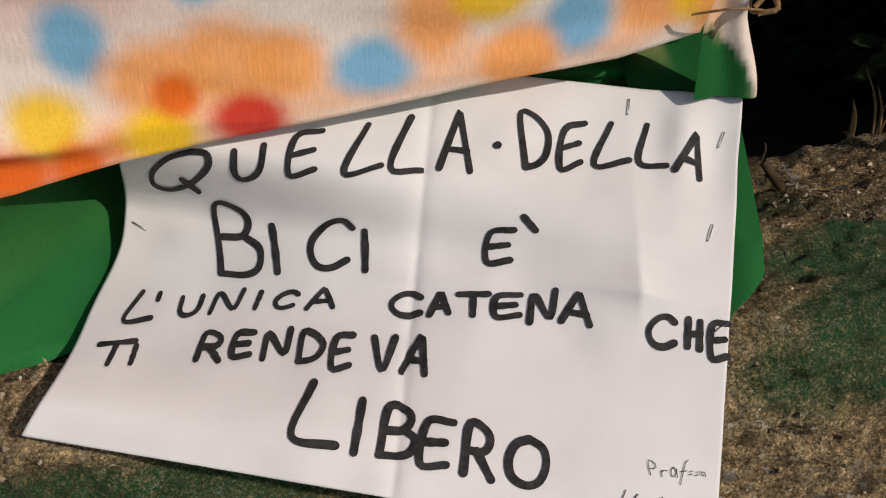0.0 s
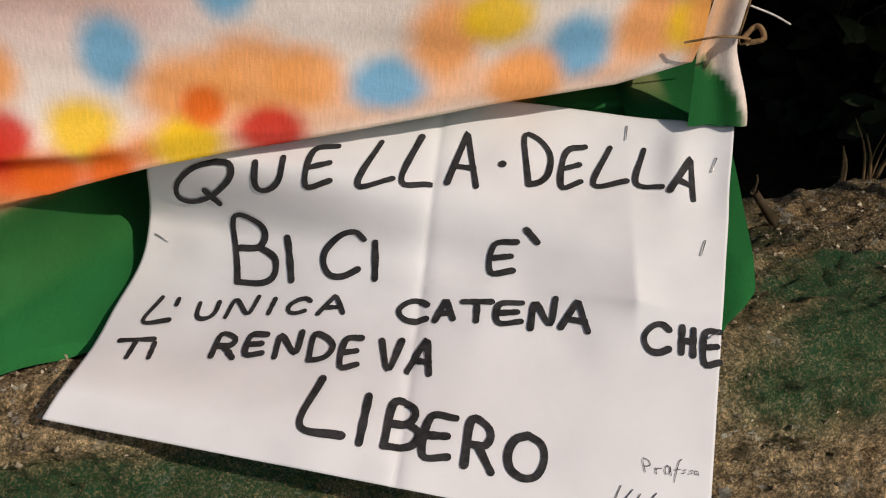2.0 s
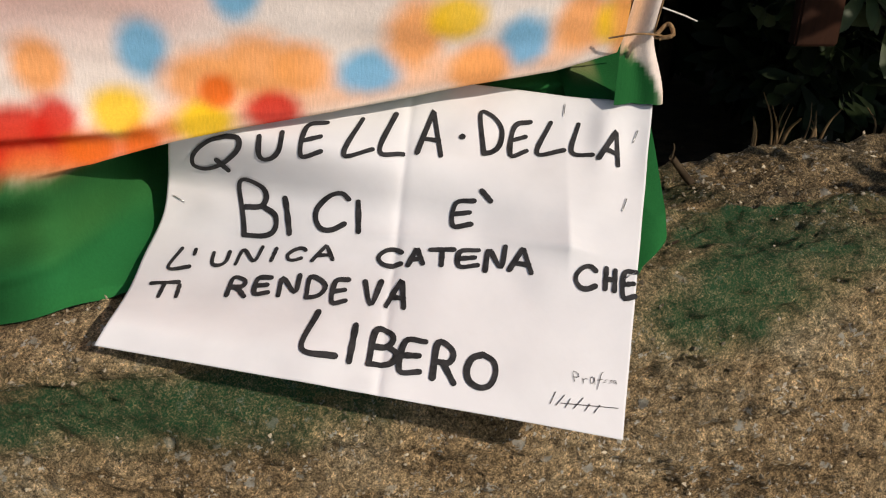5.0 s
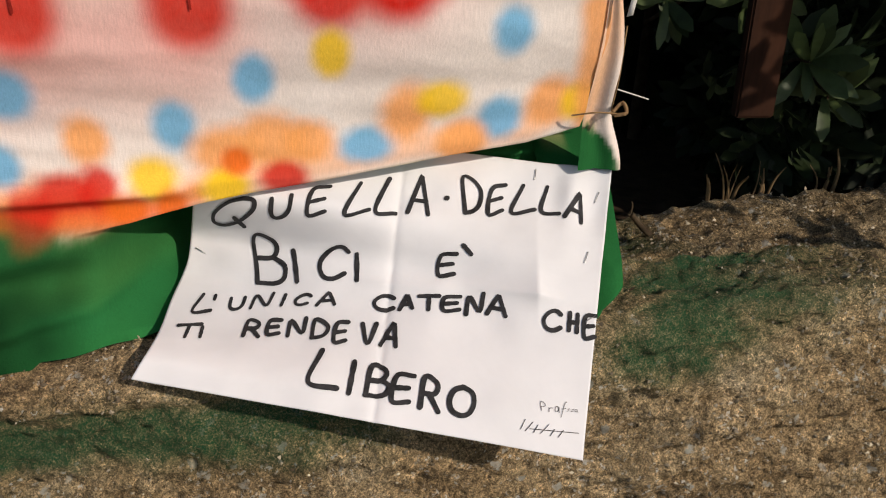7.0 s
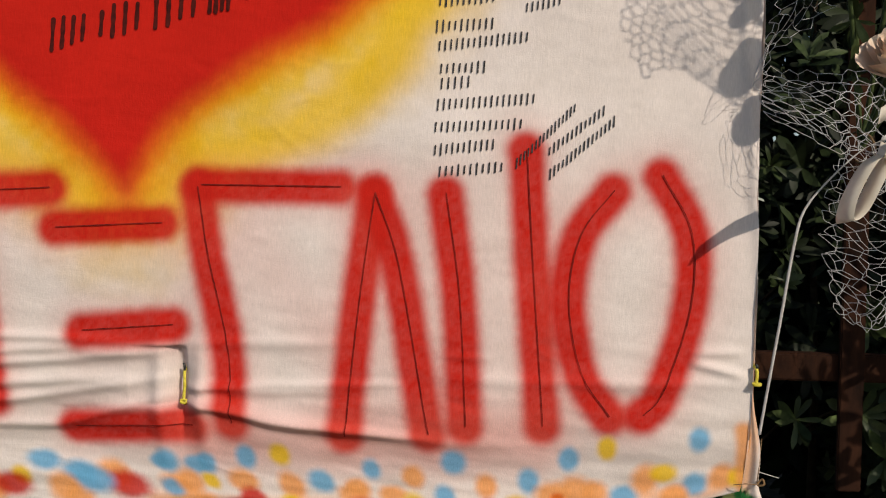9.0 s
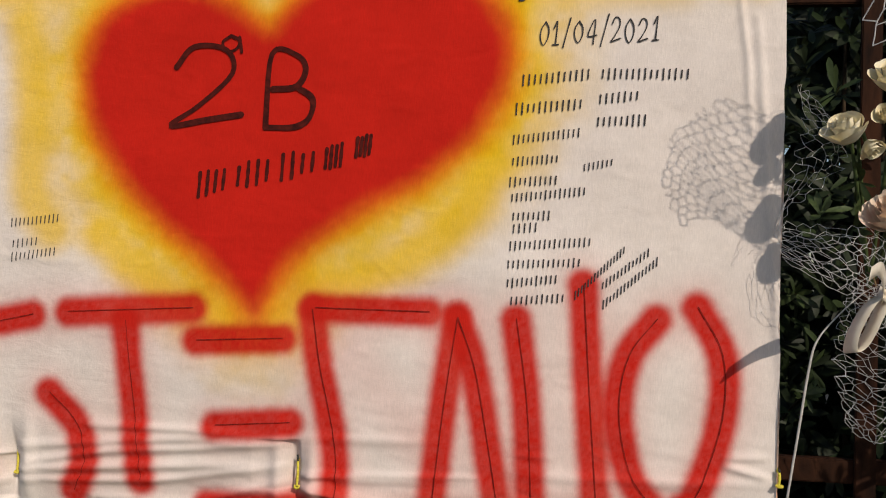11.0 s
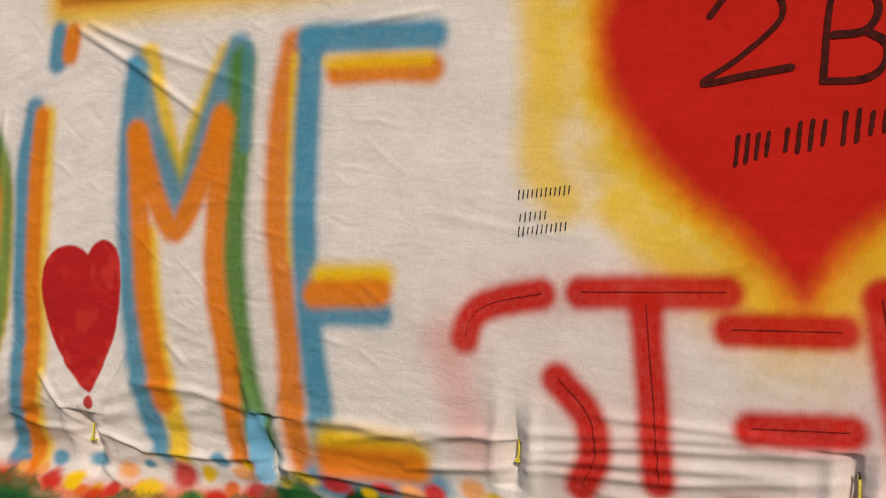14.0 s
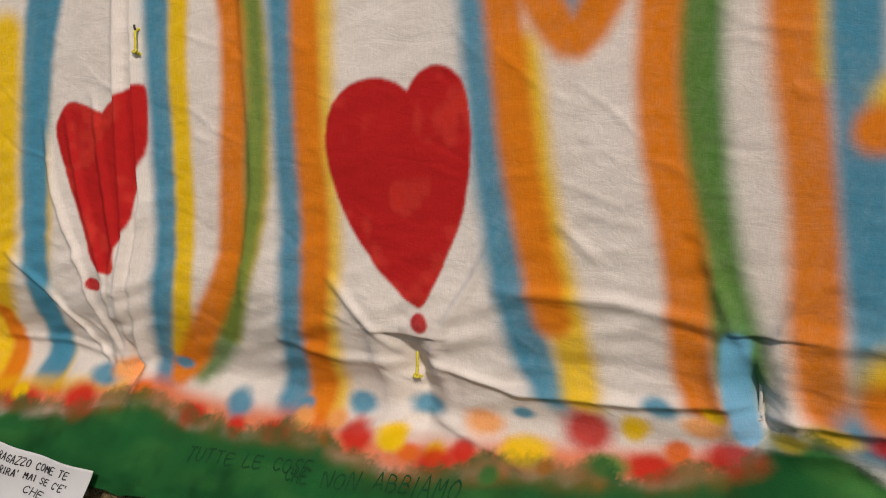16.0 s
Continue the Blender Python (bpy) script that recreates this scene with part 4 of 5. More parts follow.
spots("red", "-3.131,0.701,0.034 -2.792,0.701,0.036 -2.748,0.722,0.028 -2.434,0.741,0.036 -3.343,0.700,0.034 -3.225,0.697,0.026")
spots("warm", "-3.490,0.728,0.026 -2.852,0.708,0.022 -2.393,0.772,0.024 -3.020,0.704,0.016 -2.600,0.720,0.014")
spots("yellow", "-2.885,0.723,0.026 -2.465,0.793,0.022 -3.835,0.685,0.024")
spots("leaf", "-2.500,0.735,0.030 -2.180,0.790,0.034 -2.690,0.700,0.018")
tufts = 1 - rise((SZ - grass_top - 0.020 - 0.016 * soft_noise(SX, 0 * SX, 0.05, 1, 41) + 0.010 * GRAIN) / 0.020 + 0.5)
lay("green", 0.85 * tufts * rise((-2.1 - SX) / 0.1) * (0.8 + 0.4 * CLOUD))
spray("leaf", 0.030, "-2.280,0.960 -2.278,0.880", 0.60, 0.40)
spray("sky", 0.020, "-2.284,0.968 -2.284,0.890 -2.288,0.820", 0.40, 0.90)

PAINT[:] = np.where((SZ > grass_top)[..., None], PAINT * (1 + 0.05 * CLOUD[..., None]), PAINT)

banner = thing("banner", (-2.0, 0.02, 0.60), "white cotton sheet banner spray-painted with hearts, letters and spots", "banner")
sheet_points = settle(np.stack([SX, cloth_y(SX.ravel(), SZ.ravel()).reshape(SX.shape), SZ], -1))
# ragged, slightly waving side edge
sheet_points[:, -40:, 0] += (np.linspace(0, 1, 40)[None] * 0.003 * soft_noise(SZ[:, -40:], 0 * SZ[:, -40:], 0.05, 1, 23))
painted_sheet = under("painted_sheet", grid_mesh("painted_sheet", sheet_points, CLOTH, PAINT, 0.25 + 0.75 * rise((-0.9 - SX) / 1.3)), banner)


def side_hem():
    """The doubled side edge behind the sheet, peach above and green at the foot."""
    z = np.linspace(0.800, 2.16, 420)
    u = np.linspace(0, 1, 14)
    U, Z = np.meshgrid(u, z)
    wide = 0.008 + 0.020 * rise((1.02 - Z) / 0.14) + 0.002 * soft_noise(Z, 0 * Z, 0.06, 1, 24)
    X = -0.033 + U * wide + 0.001 * np.sin(Z * 9)
    X = X + 0.013 * rise((0.86 - Z) / 0.06) * U
    Yh = np.minimum(0.5 * softplus(0.93 - Z, 0.02), 0.040) + 0.006 + 0.008 * np.sin(U * 7 + 14 * Z) * U + 0.006 * U
    tint = np.ones((*X.shape, 3)) * (0.80, 0.70, 0.64)
    warm = np.clip(0.7 * soft_noise(X, Z, 0.02, 0.12, 25) + 0.3, 0, 1) * rise((1.12 - Z) / 0.1)
    tint += (np.array((0.82, 0.42, 0.18)) - tint) * warm[..., None]
    foot = 1 - rise((Z - 0.836 + 0.05 * U ** 3 - 0.01 * GRAIN[:420, :14]) / 0.02)
    tint += (np.array(COLOURS["green"]) - tint) * foot[..., None]
    under("side_hem", grid_mesh("side_hem", np.stack([X, Yh, Z], -1), CLOTH, tint), banner, "folded peach and white side hem")


def green_flap():
    """The loose green corner that hangs beside the poster."""
    v = np.linspace(0, 1, 90)
    u = np.linspace(0, 1, 36)
    U, V = np.meshgrid(u, v)
    Z = 0.828 - V * (0.142 - 0.010 * U ** 5)
    right = 0.005 - 0.007 * V - 0.020 * rise((V - 0.84) / 0.16) ** 2
    X = -0.060 + U * (right + 0.060)
    Yf = 0.050 - 0.76 * (0.805 - Z) + 0.003 * np.sin(U * 9 + V * 4) + 0.010 * (1 - U)
    Yf = np.maximum(Yf, poster_depth(X, Z) + 0.010 + 0.010 * (1 - U))
    tint = np.ones((*X.shape, 3)) * COLOURS["green"]
    n = soft_noise(X, Z, 0.03, 0.05, 26)
    tint *= (1 + 0.4 * n)[..., None]
    pale = rise((n - 0.2) / 0.4) * rise((Z - 0.80) / 0.02) * 0.6
    tint += (np.array((0.42, 0.36, 0.17)) - tint) * pale[..., None]
    under("green_flap", grid_mesh("green_flap", np.stack([X, Yf, Z], -1), CLOTH, tint), banner, "loose green corner of the cloth")


side_hem()
green_flap()

# ---- handwriting: letters as single pen strokes in a unit box ----
LETTERS = {
    "A": "0,0 .45,1 .55,1 1,0|.2,.36 .85,.36", "B": "0,0 .06,1 .6,.97 .78,.78 .6,.55 .1,.52|.6,.55 .95,.38 .9,.12 .6,.0 0,0",
    "C": "1,.82 .75,1 .4,.95 .1,.65 .08,.35 .3,.06 .65,.0 1,.14", "D": "0,0 .05,1 .5,.95 .9,.65 .95,.4 .75,.12 .4,0 0,0",
    "E": "1,1 .05,.96 0,0 .95,.03|.02,.5 .8,.53", "F": "1,1 0,1 0,0|0,.52 .75,.52", "G": "1,.85 .6,1 .2,.85 .03,.45 .2,.1 .6,0 .95,.15 .95,.42 .55,.42",
    "H": "0,1 0,0|1,1 1,0|0,.5 1,.5", "I": ".5,1 .5,0", "L": ".15,1 0,.02 1,.06", "M": "0,0 .1,1 .5,.4 .9,1 1,0", "N": "0,0 .05,1 .9,.02 1,1",
    "O": ".5,1 .15,.85 0,.5 .12,.15 .5,0 .85,.12 1,.5 .88,.85 .5,1", "P": "0,0 .05,1 .65,.97 .9,.75 .7,.5 .05,.45",
    "Q": ".55,1 .2,.9 0,.55 .1,.2 .45,.05 .8,.18 .98,.55 .85,.9 .55,1|.6,.3 1,-.05", "R": "0,0 .05,1 .65,.97 .85,.76 .65,.52 .05,.48|.4,.5 1,0",
    "S": "1,.88 .6,1 .15,.85 .2,.6 .8,.42 .9,.15 .5,0 .05,.1", "T": "0,.98 1,1|.5,.98 .45,0", "U": "0,1 .05,.3 .3,.02 .7,.05 .95,.35 1,1",
    "V": "0,1 .5,0 1,1", "Z": "0,1 1,1 0,0 1,0", "0": ".5,1 .1,.7 .1,.3 .5,0 .9,.3 .9,.7 .5,1", "1": ".1,.7 .55,1 .55,0|.1,0 1,0", "2": ".05,.75 .3,1 .75,.95 .85,.65 .4,.25 0,0 .5,.06 1,.12",
    "4": ".7,0 .7,1 .05,.35 1,.35", "/": ".1,-.1 .9,1.15", "'": ".5,1 .4,.75", "`": ".2,1.3 .8,1.0", ".": ".4,.0 .5,.02", "-": ".2,.5 .7,.5",
    "o": ".5,1 .1,.6 .3,.05 .75,.2 .9,.7 .5,1|.9,.9 1,0", "r": "0,.6 .1,0|.05,.4 .4,.62 .8,.6", "f": ".8,1.3 .5,1.1 .4,-.4|.1,.5 .9,.55", "s": ".9,.6 .4,.6 .4,.35 .8,.2 .1,0",
    "a": ".9,.6 .3,.6 .1,.2 .5,0 .9,.5 1,0",
}
NARROW = {"I": 0.45, "'": 0.3, "`": 0.4, ".": 0.25, "-": 0.5, "1": 0.7, "/": 0.7, "r": 0.7, "s": 0.7, " ": 0.8}


def letters_of(text, seed=0, gap=0.62):
    """The letters of a line of writing: for each one its pen strokes, from 0 to 1 across the line and 0 to 1 up."""
    wild = random.Random(seed + len(text))
    widths = [NARROW.get(ch, 1.0) for ch in text]
    total = sum(widths) + gap * (len(text) - 1)
    at, letters = 0.0, []
    for ch, w in zip(text, widths):
        if ch != " ":
            up, tall, slant = wild.uniform(-0.06, 0.06), wild.uniform(0.90, 1.08), wild.uniform(-0.06, 0.12)
            lines = []
            for line in LETTERS[ch].split("|"):
                lines.append([((at + w * (float(q.split(",")[0]) + slant * float(q.split(",")[1]))) / total, up + tall * float(q.split(",")[1])) for q in line.split()])
            letters.append(lines)
        at += w + gap
    return letters


def ribbon(path, radius, lay_on, wobble=0.0, seed=0):
    """A flat pen stroke with round ends, laid on a surface by lay_on(a, b) -> point."""
    pts = np.array(path, float)
    if len(pts) > 2:
        pts = np.array([tuple(v)[:2] for v in bent([(a, b, 0) for a, b in pts], 5)])
    seg = np.hypot(*np.diff(pts, axis=0).T)
    s = np.r_[0, np.cumsum(seg)]
    n = max(3, int(s[-1] / max(0.0022, radius * 0.8)) + 2)
    k = np.linspace(0, s[-1], n)
    mid = np.stack([np.interp(k, s, pts[:, 0]), np.interp(k, s, pts[:, 1])], -1)
    way = np.gradient(mid, axis=0)
    way /= np.hypot(*way.T)[:, None] + 1e-12
    wide = radius * (1 + wobble * np.interp(k, np.linspace(0, s[-1] + 1e-6, 6), np.random.default_rng(seed).uniform(-1, 1, 6)))
    # rounded ends
    mid = np.vstack([mid[0] - way[0] * radius, mid[0] - way[0] * radius * 0.7, mid, mid[-1] + way[-1] * radius * 0.7, mid[-1] + way[-1] * radius])
    way = np.vstack([way[0], way[0], way, way[-1], way[-1]])
    wide = np.r_[radius * 0.25, radius * 0.75, wide, radius * 0.75, radius * 0.25]
    side = np.stack([-way[:, 1], way[:, 0]], -1) * wide[:, None]
    flat = np.concatenate([mid + side, mid, mid - side])
    verts = lay_on(flat[:, 0], flat[:, 1])
    m = len(mid)
    faces = [(r * m + i, r * m + i + 1, (r + 1) * m + i + 1, (r + 1) * m + i) for r in range(2) for i in range(m - 1)]
    return verts, faces


def on_cloth(x, z):
    return settle(np.stack([x, cloth_y(x, z) - 0.0022, z], -1))


def write(text, x, z, wide, tall, pen, lean=0.0):
    """A line of handwriting on the banner."""
    for lines in letters_of(text, 1, 0.45):
        pieces = [ribbon([(x + a * wide + 0.06 * b * tall, z + a * lean + b * tall) for a, b in line], pen / 2, on_cloth, 0.15, i) for i, line in enumerate(lines)]
        under("letter", mesh_of("letter", *gather(pieces), MOSS_PEN if z < 0.77 else HEART_PEN if -1.32 < x < -0.9 and z > 1.5 else PEN), painted_sheet, "dark pen letter")


def bars(text, pen):
    """Rows of short upright pen bars, each row along one line."""
    for i, (ax, az, bx, bz) in enumerate(pairs(text, 4)):
        wild = random.Random(i)
        count = max(4, int(math.hypot(bx - ax, bz - az) / (pen * 0.95)))
        pieces = []
        for k in range(count):
            t = (k + 0.5) / count
            x, z, h = ax + t * (bx - ax), az + t * (bz - az), pen * wild.uniform(0.6, 0.95)
            pieces.append(ribbon([(x, z - h), (x + pen * 0.1, z + h)], pen * 0.13, on_cloth, 0.2, k))
        tagged(under("written_line", mesh_of("written_line", *gather(pieces), MOSS_PEN if az < 0.77 else HEART_PEN if pen > 0.015 and az > 1 else PEN), painted_sheet), "row of short dark pen bars", kind="stuff")


write("DA RICORDARE", -0.549, 1.979, 0.297, 0.037, 0.0028, 0.026)
write("01/04/2021", -0.508, 1.886, 0.236, 0.048, 0.0028, 0.010)
write("2", -1.288, 1.711, 0.158, 0.156, 0.0125, 0.004)
write("o", -1.179, 1.874, 0.047, 0.032, 0.0070, 0.000)
write("B", -1.076, 1.709, 0.104, 0.144, 0.0125, 0.002)
write("TUTTE LE COSE", -3.312, 0.633, 0.285, 0.021, 0.0030, 0.017)
write("NON ABBIAMO", -2.996, 0.638, 0.265, 0.024, 0.0030, 0.025)
write("CHE", -3.077, 0.638, 0.052, 0.020, 0.0030, 0.000)
write("FRATELLO MIO", -1.029, 0.677, 0.181, 0.015, 0.0040, 0.016)
bars("-1.228,1.592,-1.157,1.609 -1.144,1.612,-1.061,1.629 -1.049,1.632,-0.962,1.649 -0.949,1.652,-0.906,1.663 -0.883,1.676,-0.846,1.684", 0.0290)
bars("-0.543,1.814,-0.402,1.828 -0.385,1.828,-0.208,1.828 -0.555,1.756,-0.416,1.768 -0.389,1.777,-0.305,1.786 -0.392,1.732,-0.289,1.737", 0.0120)
bars("-0.558,1.694,-0.419,1.711 -0.558,1.650,-0.461,1.658 -0.563,1.609,-0.462,1.615 -0.558,1.577,-0.405,1.594 -0.555,1.540,-0.474,1.544 -0.554,1.515,-0.499,1.520 -0.559,1.480,-0.392,1.493 -0.562,1.443,-0.412,1.451 -0.562,1.405,-0.457,1.417 -0.554,1.370,-0.442,1.380", 0.0100)
bars("-0.425,1.383,-0.326,1.481 -0.372,1.404,-0.278,1.477 -0.370,1.366,-0.261,1.460 -0.415,1.640,-0.353,1.653", 0.0090)
bars("-1.648,1.504,-1.532,1.517 -1.644,1.458,-1.579,1.466 -1.645,1.429,-1.535,1.445", 0.0100)
bars("-1.021,0.644,-0.900,0.653", 0.0140)

RED_BARS = [
    "-1.752,1.205 -1.738,1.248 -1.693,1.280 -1.587,1.306",
    "-1.545,1.140 -1.480,1.075 -1.462,1.000 -1.490,0.935",
    "-1.503,1.315 -1.226,1.332",
    "-1.374,1.300 -1.337,0.967",
    "-1.215,1.264 -1.026,1.275",
    "-1.172,1.088 -1.006,1.101",
    "-1.191,0.921 -1.099,0.924 -0.971,0.928",
    "-0.964,1.337 -0.941,1.210 -0.907,1.064 -0.900,0.935",
    "-0.957,1.341 -0.717,1.341",
    "-0.658,1.332 -0.679,1.172 -0.705,0.918",
    "-0.658,1.332 -0.615,1.207 -0.563,0.927",
    "-0.539,1.333 -0.513,1.159 -0.500,0.943",
    "-0.407,1.407 -0.392,1.203 -0.371,0.947",
    "-0.262,1.342 -0.315,1.268 -0.333,1.160 -0.310,1.040 -0.262,0.968",
    "-0.184,1.368 -0.135,1.275 -0.134,1.149 -0.176,1.010 -0.206,0.972",
]


def guide_lines():
    """Thin dark pen lines down the middle of the red bars."""
    for i, text in enumerate(RED_BARS):
        path = pairs(text)
        under("pen_line", mesh_of("pen_line", *ribbon([tuple(p + 0.002) for p in path], 0.0009, on_cloth, 0.3, i), PENCIL), painted_sheet, "thin dark pen line")


guide_lines()

# ---- poster ----
def on_poster(a, b):
    p = poster_point(a / 0.392, b / 0.277)
    q = poster_point(a / 0.392 + 0.002, b / 0.277)
    r = poster_point(a / 0.392, b / 0.277 + 0.002)
    n = np.cross(q - p, r - p)
    n /= np.linalg.norm(n, axis=-1)[:, None]
    n = np.where(n[:, 1:2] > 0, -n, n)
    return p + n * 0.0011


poster = thing("paper_poster", (-0.22, -0.04, 0.66), "white paper poster hand-lettered in black marker, stapled to the banner", "poster")
U, V = np.meshgrid(np.linspace(0, 1, 200), np.linspace(0, 1, 150))
sheet = under("paper_sheet", grid_mesh("paper_sheet", poster_point(U, V), PAPER), poster)
thick = sheet.modifiers.new("thickness", "SOLIDIFY")
thick.thickness, thick.offset = 0.0004, 0.0


def pen_word(text, pen, ink=INK):
    """Letters on the poster, each with the foot of its box, the way along and the way up, as shares of the sheet."""
    for k, item in enumerate(text.split()):
        u, v, au, av, bu, bv = (float(q) for q in item[2:].split(","))
        pieces = []
        for i, line in enumerate(LETTERS[item[0]].split("|")):
            pts = [tuple(float(q) for q in pt.split(",")) for pt in line.split()]
            pieces.append(ribbon([((u + a * au + b * bu) * 0.392, (v + a * av + b * bv) * 0.277) for a, b in pts], pen, on_poster, 0.16, i + k))
        under("letter", mesh_of("letter", *gather(pieces), ink), sheet, "black marker letter" if ink is INK else "thin pen letter")


pen_word("Q:0.042,0.588,0.091,0.031,0.025,0.121 U:0.189,0.656,0.045,0.020,-0.005,0.081 E:0.277,0.689,0.041,0.018,-0.003,0.098 L:0.363,0.704,0.055,0.023,0.014,0.124 L:0.434,0.729,0.048,-0.002,0.010,0.134 A:0.512,0.743,0.049,-0.000,-0.008,0.132", 0.0021)
pen_word("D:0.649,0.766,0.043,0.023,-0.024,0.129 E:0.705,0.773,0.034,0.020,-0.003,0.101 L:0.760,0.789,0.056,0.016,0.012,0.108 L:0.833,0.807,0.046,-0.006,0.001,0.098 A:0.893,0.798,0.043,-0.012,0.008,0.090", 0.0021)
pen_word("B:0.193,0.403,0.074,0.010,-0.038,0.171 I:0.281,0.425,0.014,0.003,-0.026,0.114 C:0.330,0.441,0.065,0.023,-0.002,0.121 I:0.420,0.462,0.014,0.003,-0.013,0.095", 0.0023)
pen_word("E:0.613,0.525,0.038,0.012,-0.004,0.078 `:0.669,0.510,0.030,0.005,-0.012,0.106", 0.0022)
pen_word("L:0.060,0.256,0.043,0.014,0.007,0.067 ':0.104,0.270,0.017,0.006,-0.009,0.056 U:0.144,0.287,0.032,0.013,-0.001,0.042 N:0.195,0.308,0.040,0.017,0.006,0.047 I:0.262,0.332,0.009,0.004,0.004,0.039 C:0.292,0.339,0.033,0.010,0.007,0.039 A:0.349,0.352,0.040,0.013,0.001,0.043", 0.0016)
pen_word("C:0.478,0.367,0.048,0.011,-0.005,0.052 A:0.540,0.383,0.028,0.012,-0.003,0.045 T:0.585,0.393,0.045,0.010,-0.006,0.048 E:0.640,0.402,0.038,0.012,-0.005,0.047 N:0.693,0.402,0.033,0.017,0.000,0.063 A:0.741,0.417,0.044,0.000,-0.001,0.061", 0.0021)
pen_word("C:0.874,0.390,0.043,0.008,-0.004,0.065 H:0.937,0.404,0.019,-0.002,-0.002,0.059 E:0.975,0.388,0.025,0.005,-0.003,0.073", 0.0021)
pen_word("T:0.043,0.161,0.053,0.019,-0.002,0.043 I:0.097,0.177,0.008,0.004,-0.003,0.035", 0.0016)
pen_word("R:0.199,0.209,0.035,0.005,-0.000,0.054 E:0.253,0.227,0.027,0.008,-0.003,0.047 N:0.301,0.233,0.034,0.017,-0.002,0.052 D:0.357,0.239,0.036,0.011,-0.005,0.059 E:0.409,0.236,0.026,0.010,-0.004,0.065", 0.002)
pen_word("V:0.469,0.244,0.031,0.008,-0.005,0.069 A:0.514,0.254,0.035,0.002,0.003,0.071", 0.0021)
pen_word("L:0.375,0.089,0.065,-0.009,0.004,0.114 I:0.463,0.079,0.011,0.001,-0.003,0.103 B:0.505,0.083,0.051,0.007,-0.003,0.095 E:0.565,0.079,0.039,0.003,-0.001,0.087 R:0.629,0.074,0.041,-0.004,-0.004,0.097 O:0.692,0.069,0.055,0.001,-0.003,0.091", 0.0024)
pen_word(".:0.595,0.811,0.007,0.001,-0.001,0.011", 0.0026)
pen_word("P:0.896,0.129,0.013,0.000,-0.006,0.027 r:0.912,0.129,0.011,0.001,-0.001,0.021 o:0.925,0.131,0.011,0.001,-0.001,0.020 f:0.938,0.130,0.011,0.003,0.003,0.029 s:0.952,0.141,0.008,0.000,-0.001,0.015 s:0.962,0.142,0.008,0.000,-0.001,0.015 a:0.970,0.143,0.008,0.000,-0.001,0.014", 0.00025, PEN)
for a, b, c, d in ((0.855, 0.060, 0.862, 0.092), (0.866, 0.058, 0.880, 0.088), (0.884, 0.056, 0.892, 0.082), (0.900, 0.058, 0.916, 0.090), (0.922, 0.056, 0.930, 0.078), (0.940, 0.056, 0.950, 0.080), (0.875, 0.066, 0.985, 0.080)):
    under("signature_bar", mesh_of("signature_bar", *ribbon([(a * 0.392, b * 0.277), (c * 0.392, d * 0.277)], 0.0003, on_poster), PEN), sheet, "thin pen bar")



def staple(u, v, lean):
    c, s = 0.0055 * math.cos(lean), 0.0055 * math.sin(lean)
    o = np.array((u * 0.392, v * 0.277))
    p = on_poster(np.array([o[0] - c, o[0] + c]), np.array([o[1] - s, o[1] + s]))
    a, b = Vector(p[0]), Vector(p[1])
    out = Vector((0, -0.0012, 0.0004))
    v, f = tube([a - out * 0.6, a + out * 0.5, b + out * 0.5, b - out * 0.6], 0.0004, 5)
    under("staple", mesh_of("staple", v, f, STEEL), poster, "small steel staple")


for u, v, lean in ((0.030, 0.485, 2.8), (0.806, 0.947, 1.6), (0.970, 0.891, 1.3), (0.959, 0.664, 1.35), (0.985, 0.455, 0.7)):
    staple(u, v, lean)

# ---- a second paper note, low on the grass band ----
note = thing("paper_note", (-3.70, -0.10, 0.45), "white paper note with black marker lines on the green cloth", "note")
NOTE_A, NOTE_B = np.array((-3.83, -0.102, 0.618)), np.array((-3.489, -0.102, 0.600))


def note_point(a, b):
    """a metres across from the right corner, b metres down."""
    way = (NOTE_B - NOTE_A) / np.linalg.norm(NOTE_B - NOTE_A)
    down = np.array((-0.45, -0.03, -0.89))
    a, b = np.asarray(a, float), np.asarray(b, float)
    p = NOTE_A + a[..., None] * way + b[..., None] * down
    p[..., 1] += 0.003 * np.sin(a * 40) + 0.002 * np.sin(b * 50 + a * 20)
    return p


A, B = np.meshgrid(np.linspace(0, 0.341, 60), np.linspace(0, 0.21, 40))
ns = under("paper_sheet", grid_mesh("note_sheet", note_point(A, B), PAPER), note)
thick = ns.modifiers.new("thickness", "SOLIDIFY")
thick.thickness, thick.offset = 0.0004, 0.0


def note_word(text, a, b, wide, tall, pen=0.0014):
    for lines in letters_of(text, 7, 0.5):
        pieces = [ribbon([(a + p * wide + 0.15 * q * tall, b - q * tall) for p, q in line], pen, lambda s, t: note_point(s, t) + np.array((0, -0.0016, 0)), 0.15, i) for i, line in enumerate(lines)]
        under("letter", mesh_of("letter", *gather(pieces), INK), ns, "black marker letter")


note_word("RAGAZZO COME TE", 0.080, 0.036, 0.205, 0.018)
note_word("ORIRA' MAI SE C'E'", 0.085, 0.068, 0.205, 0.018)
note_word("CHE", 0.175, 0.102, 0.060, 0.018)
note_word("- - -", 0.060, 0.135, 0.200, 0.004)

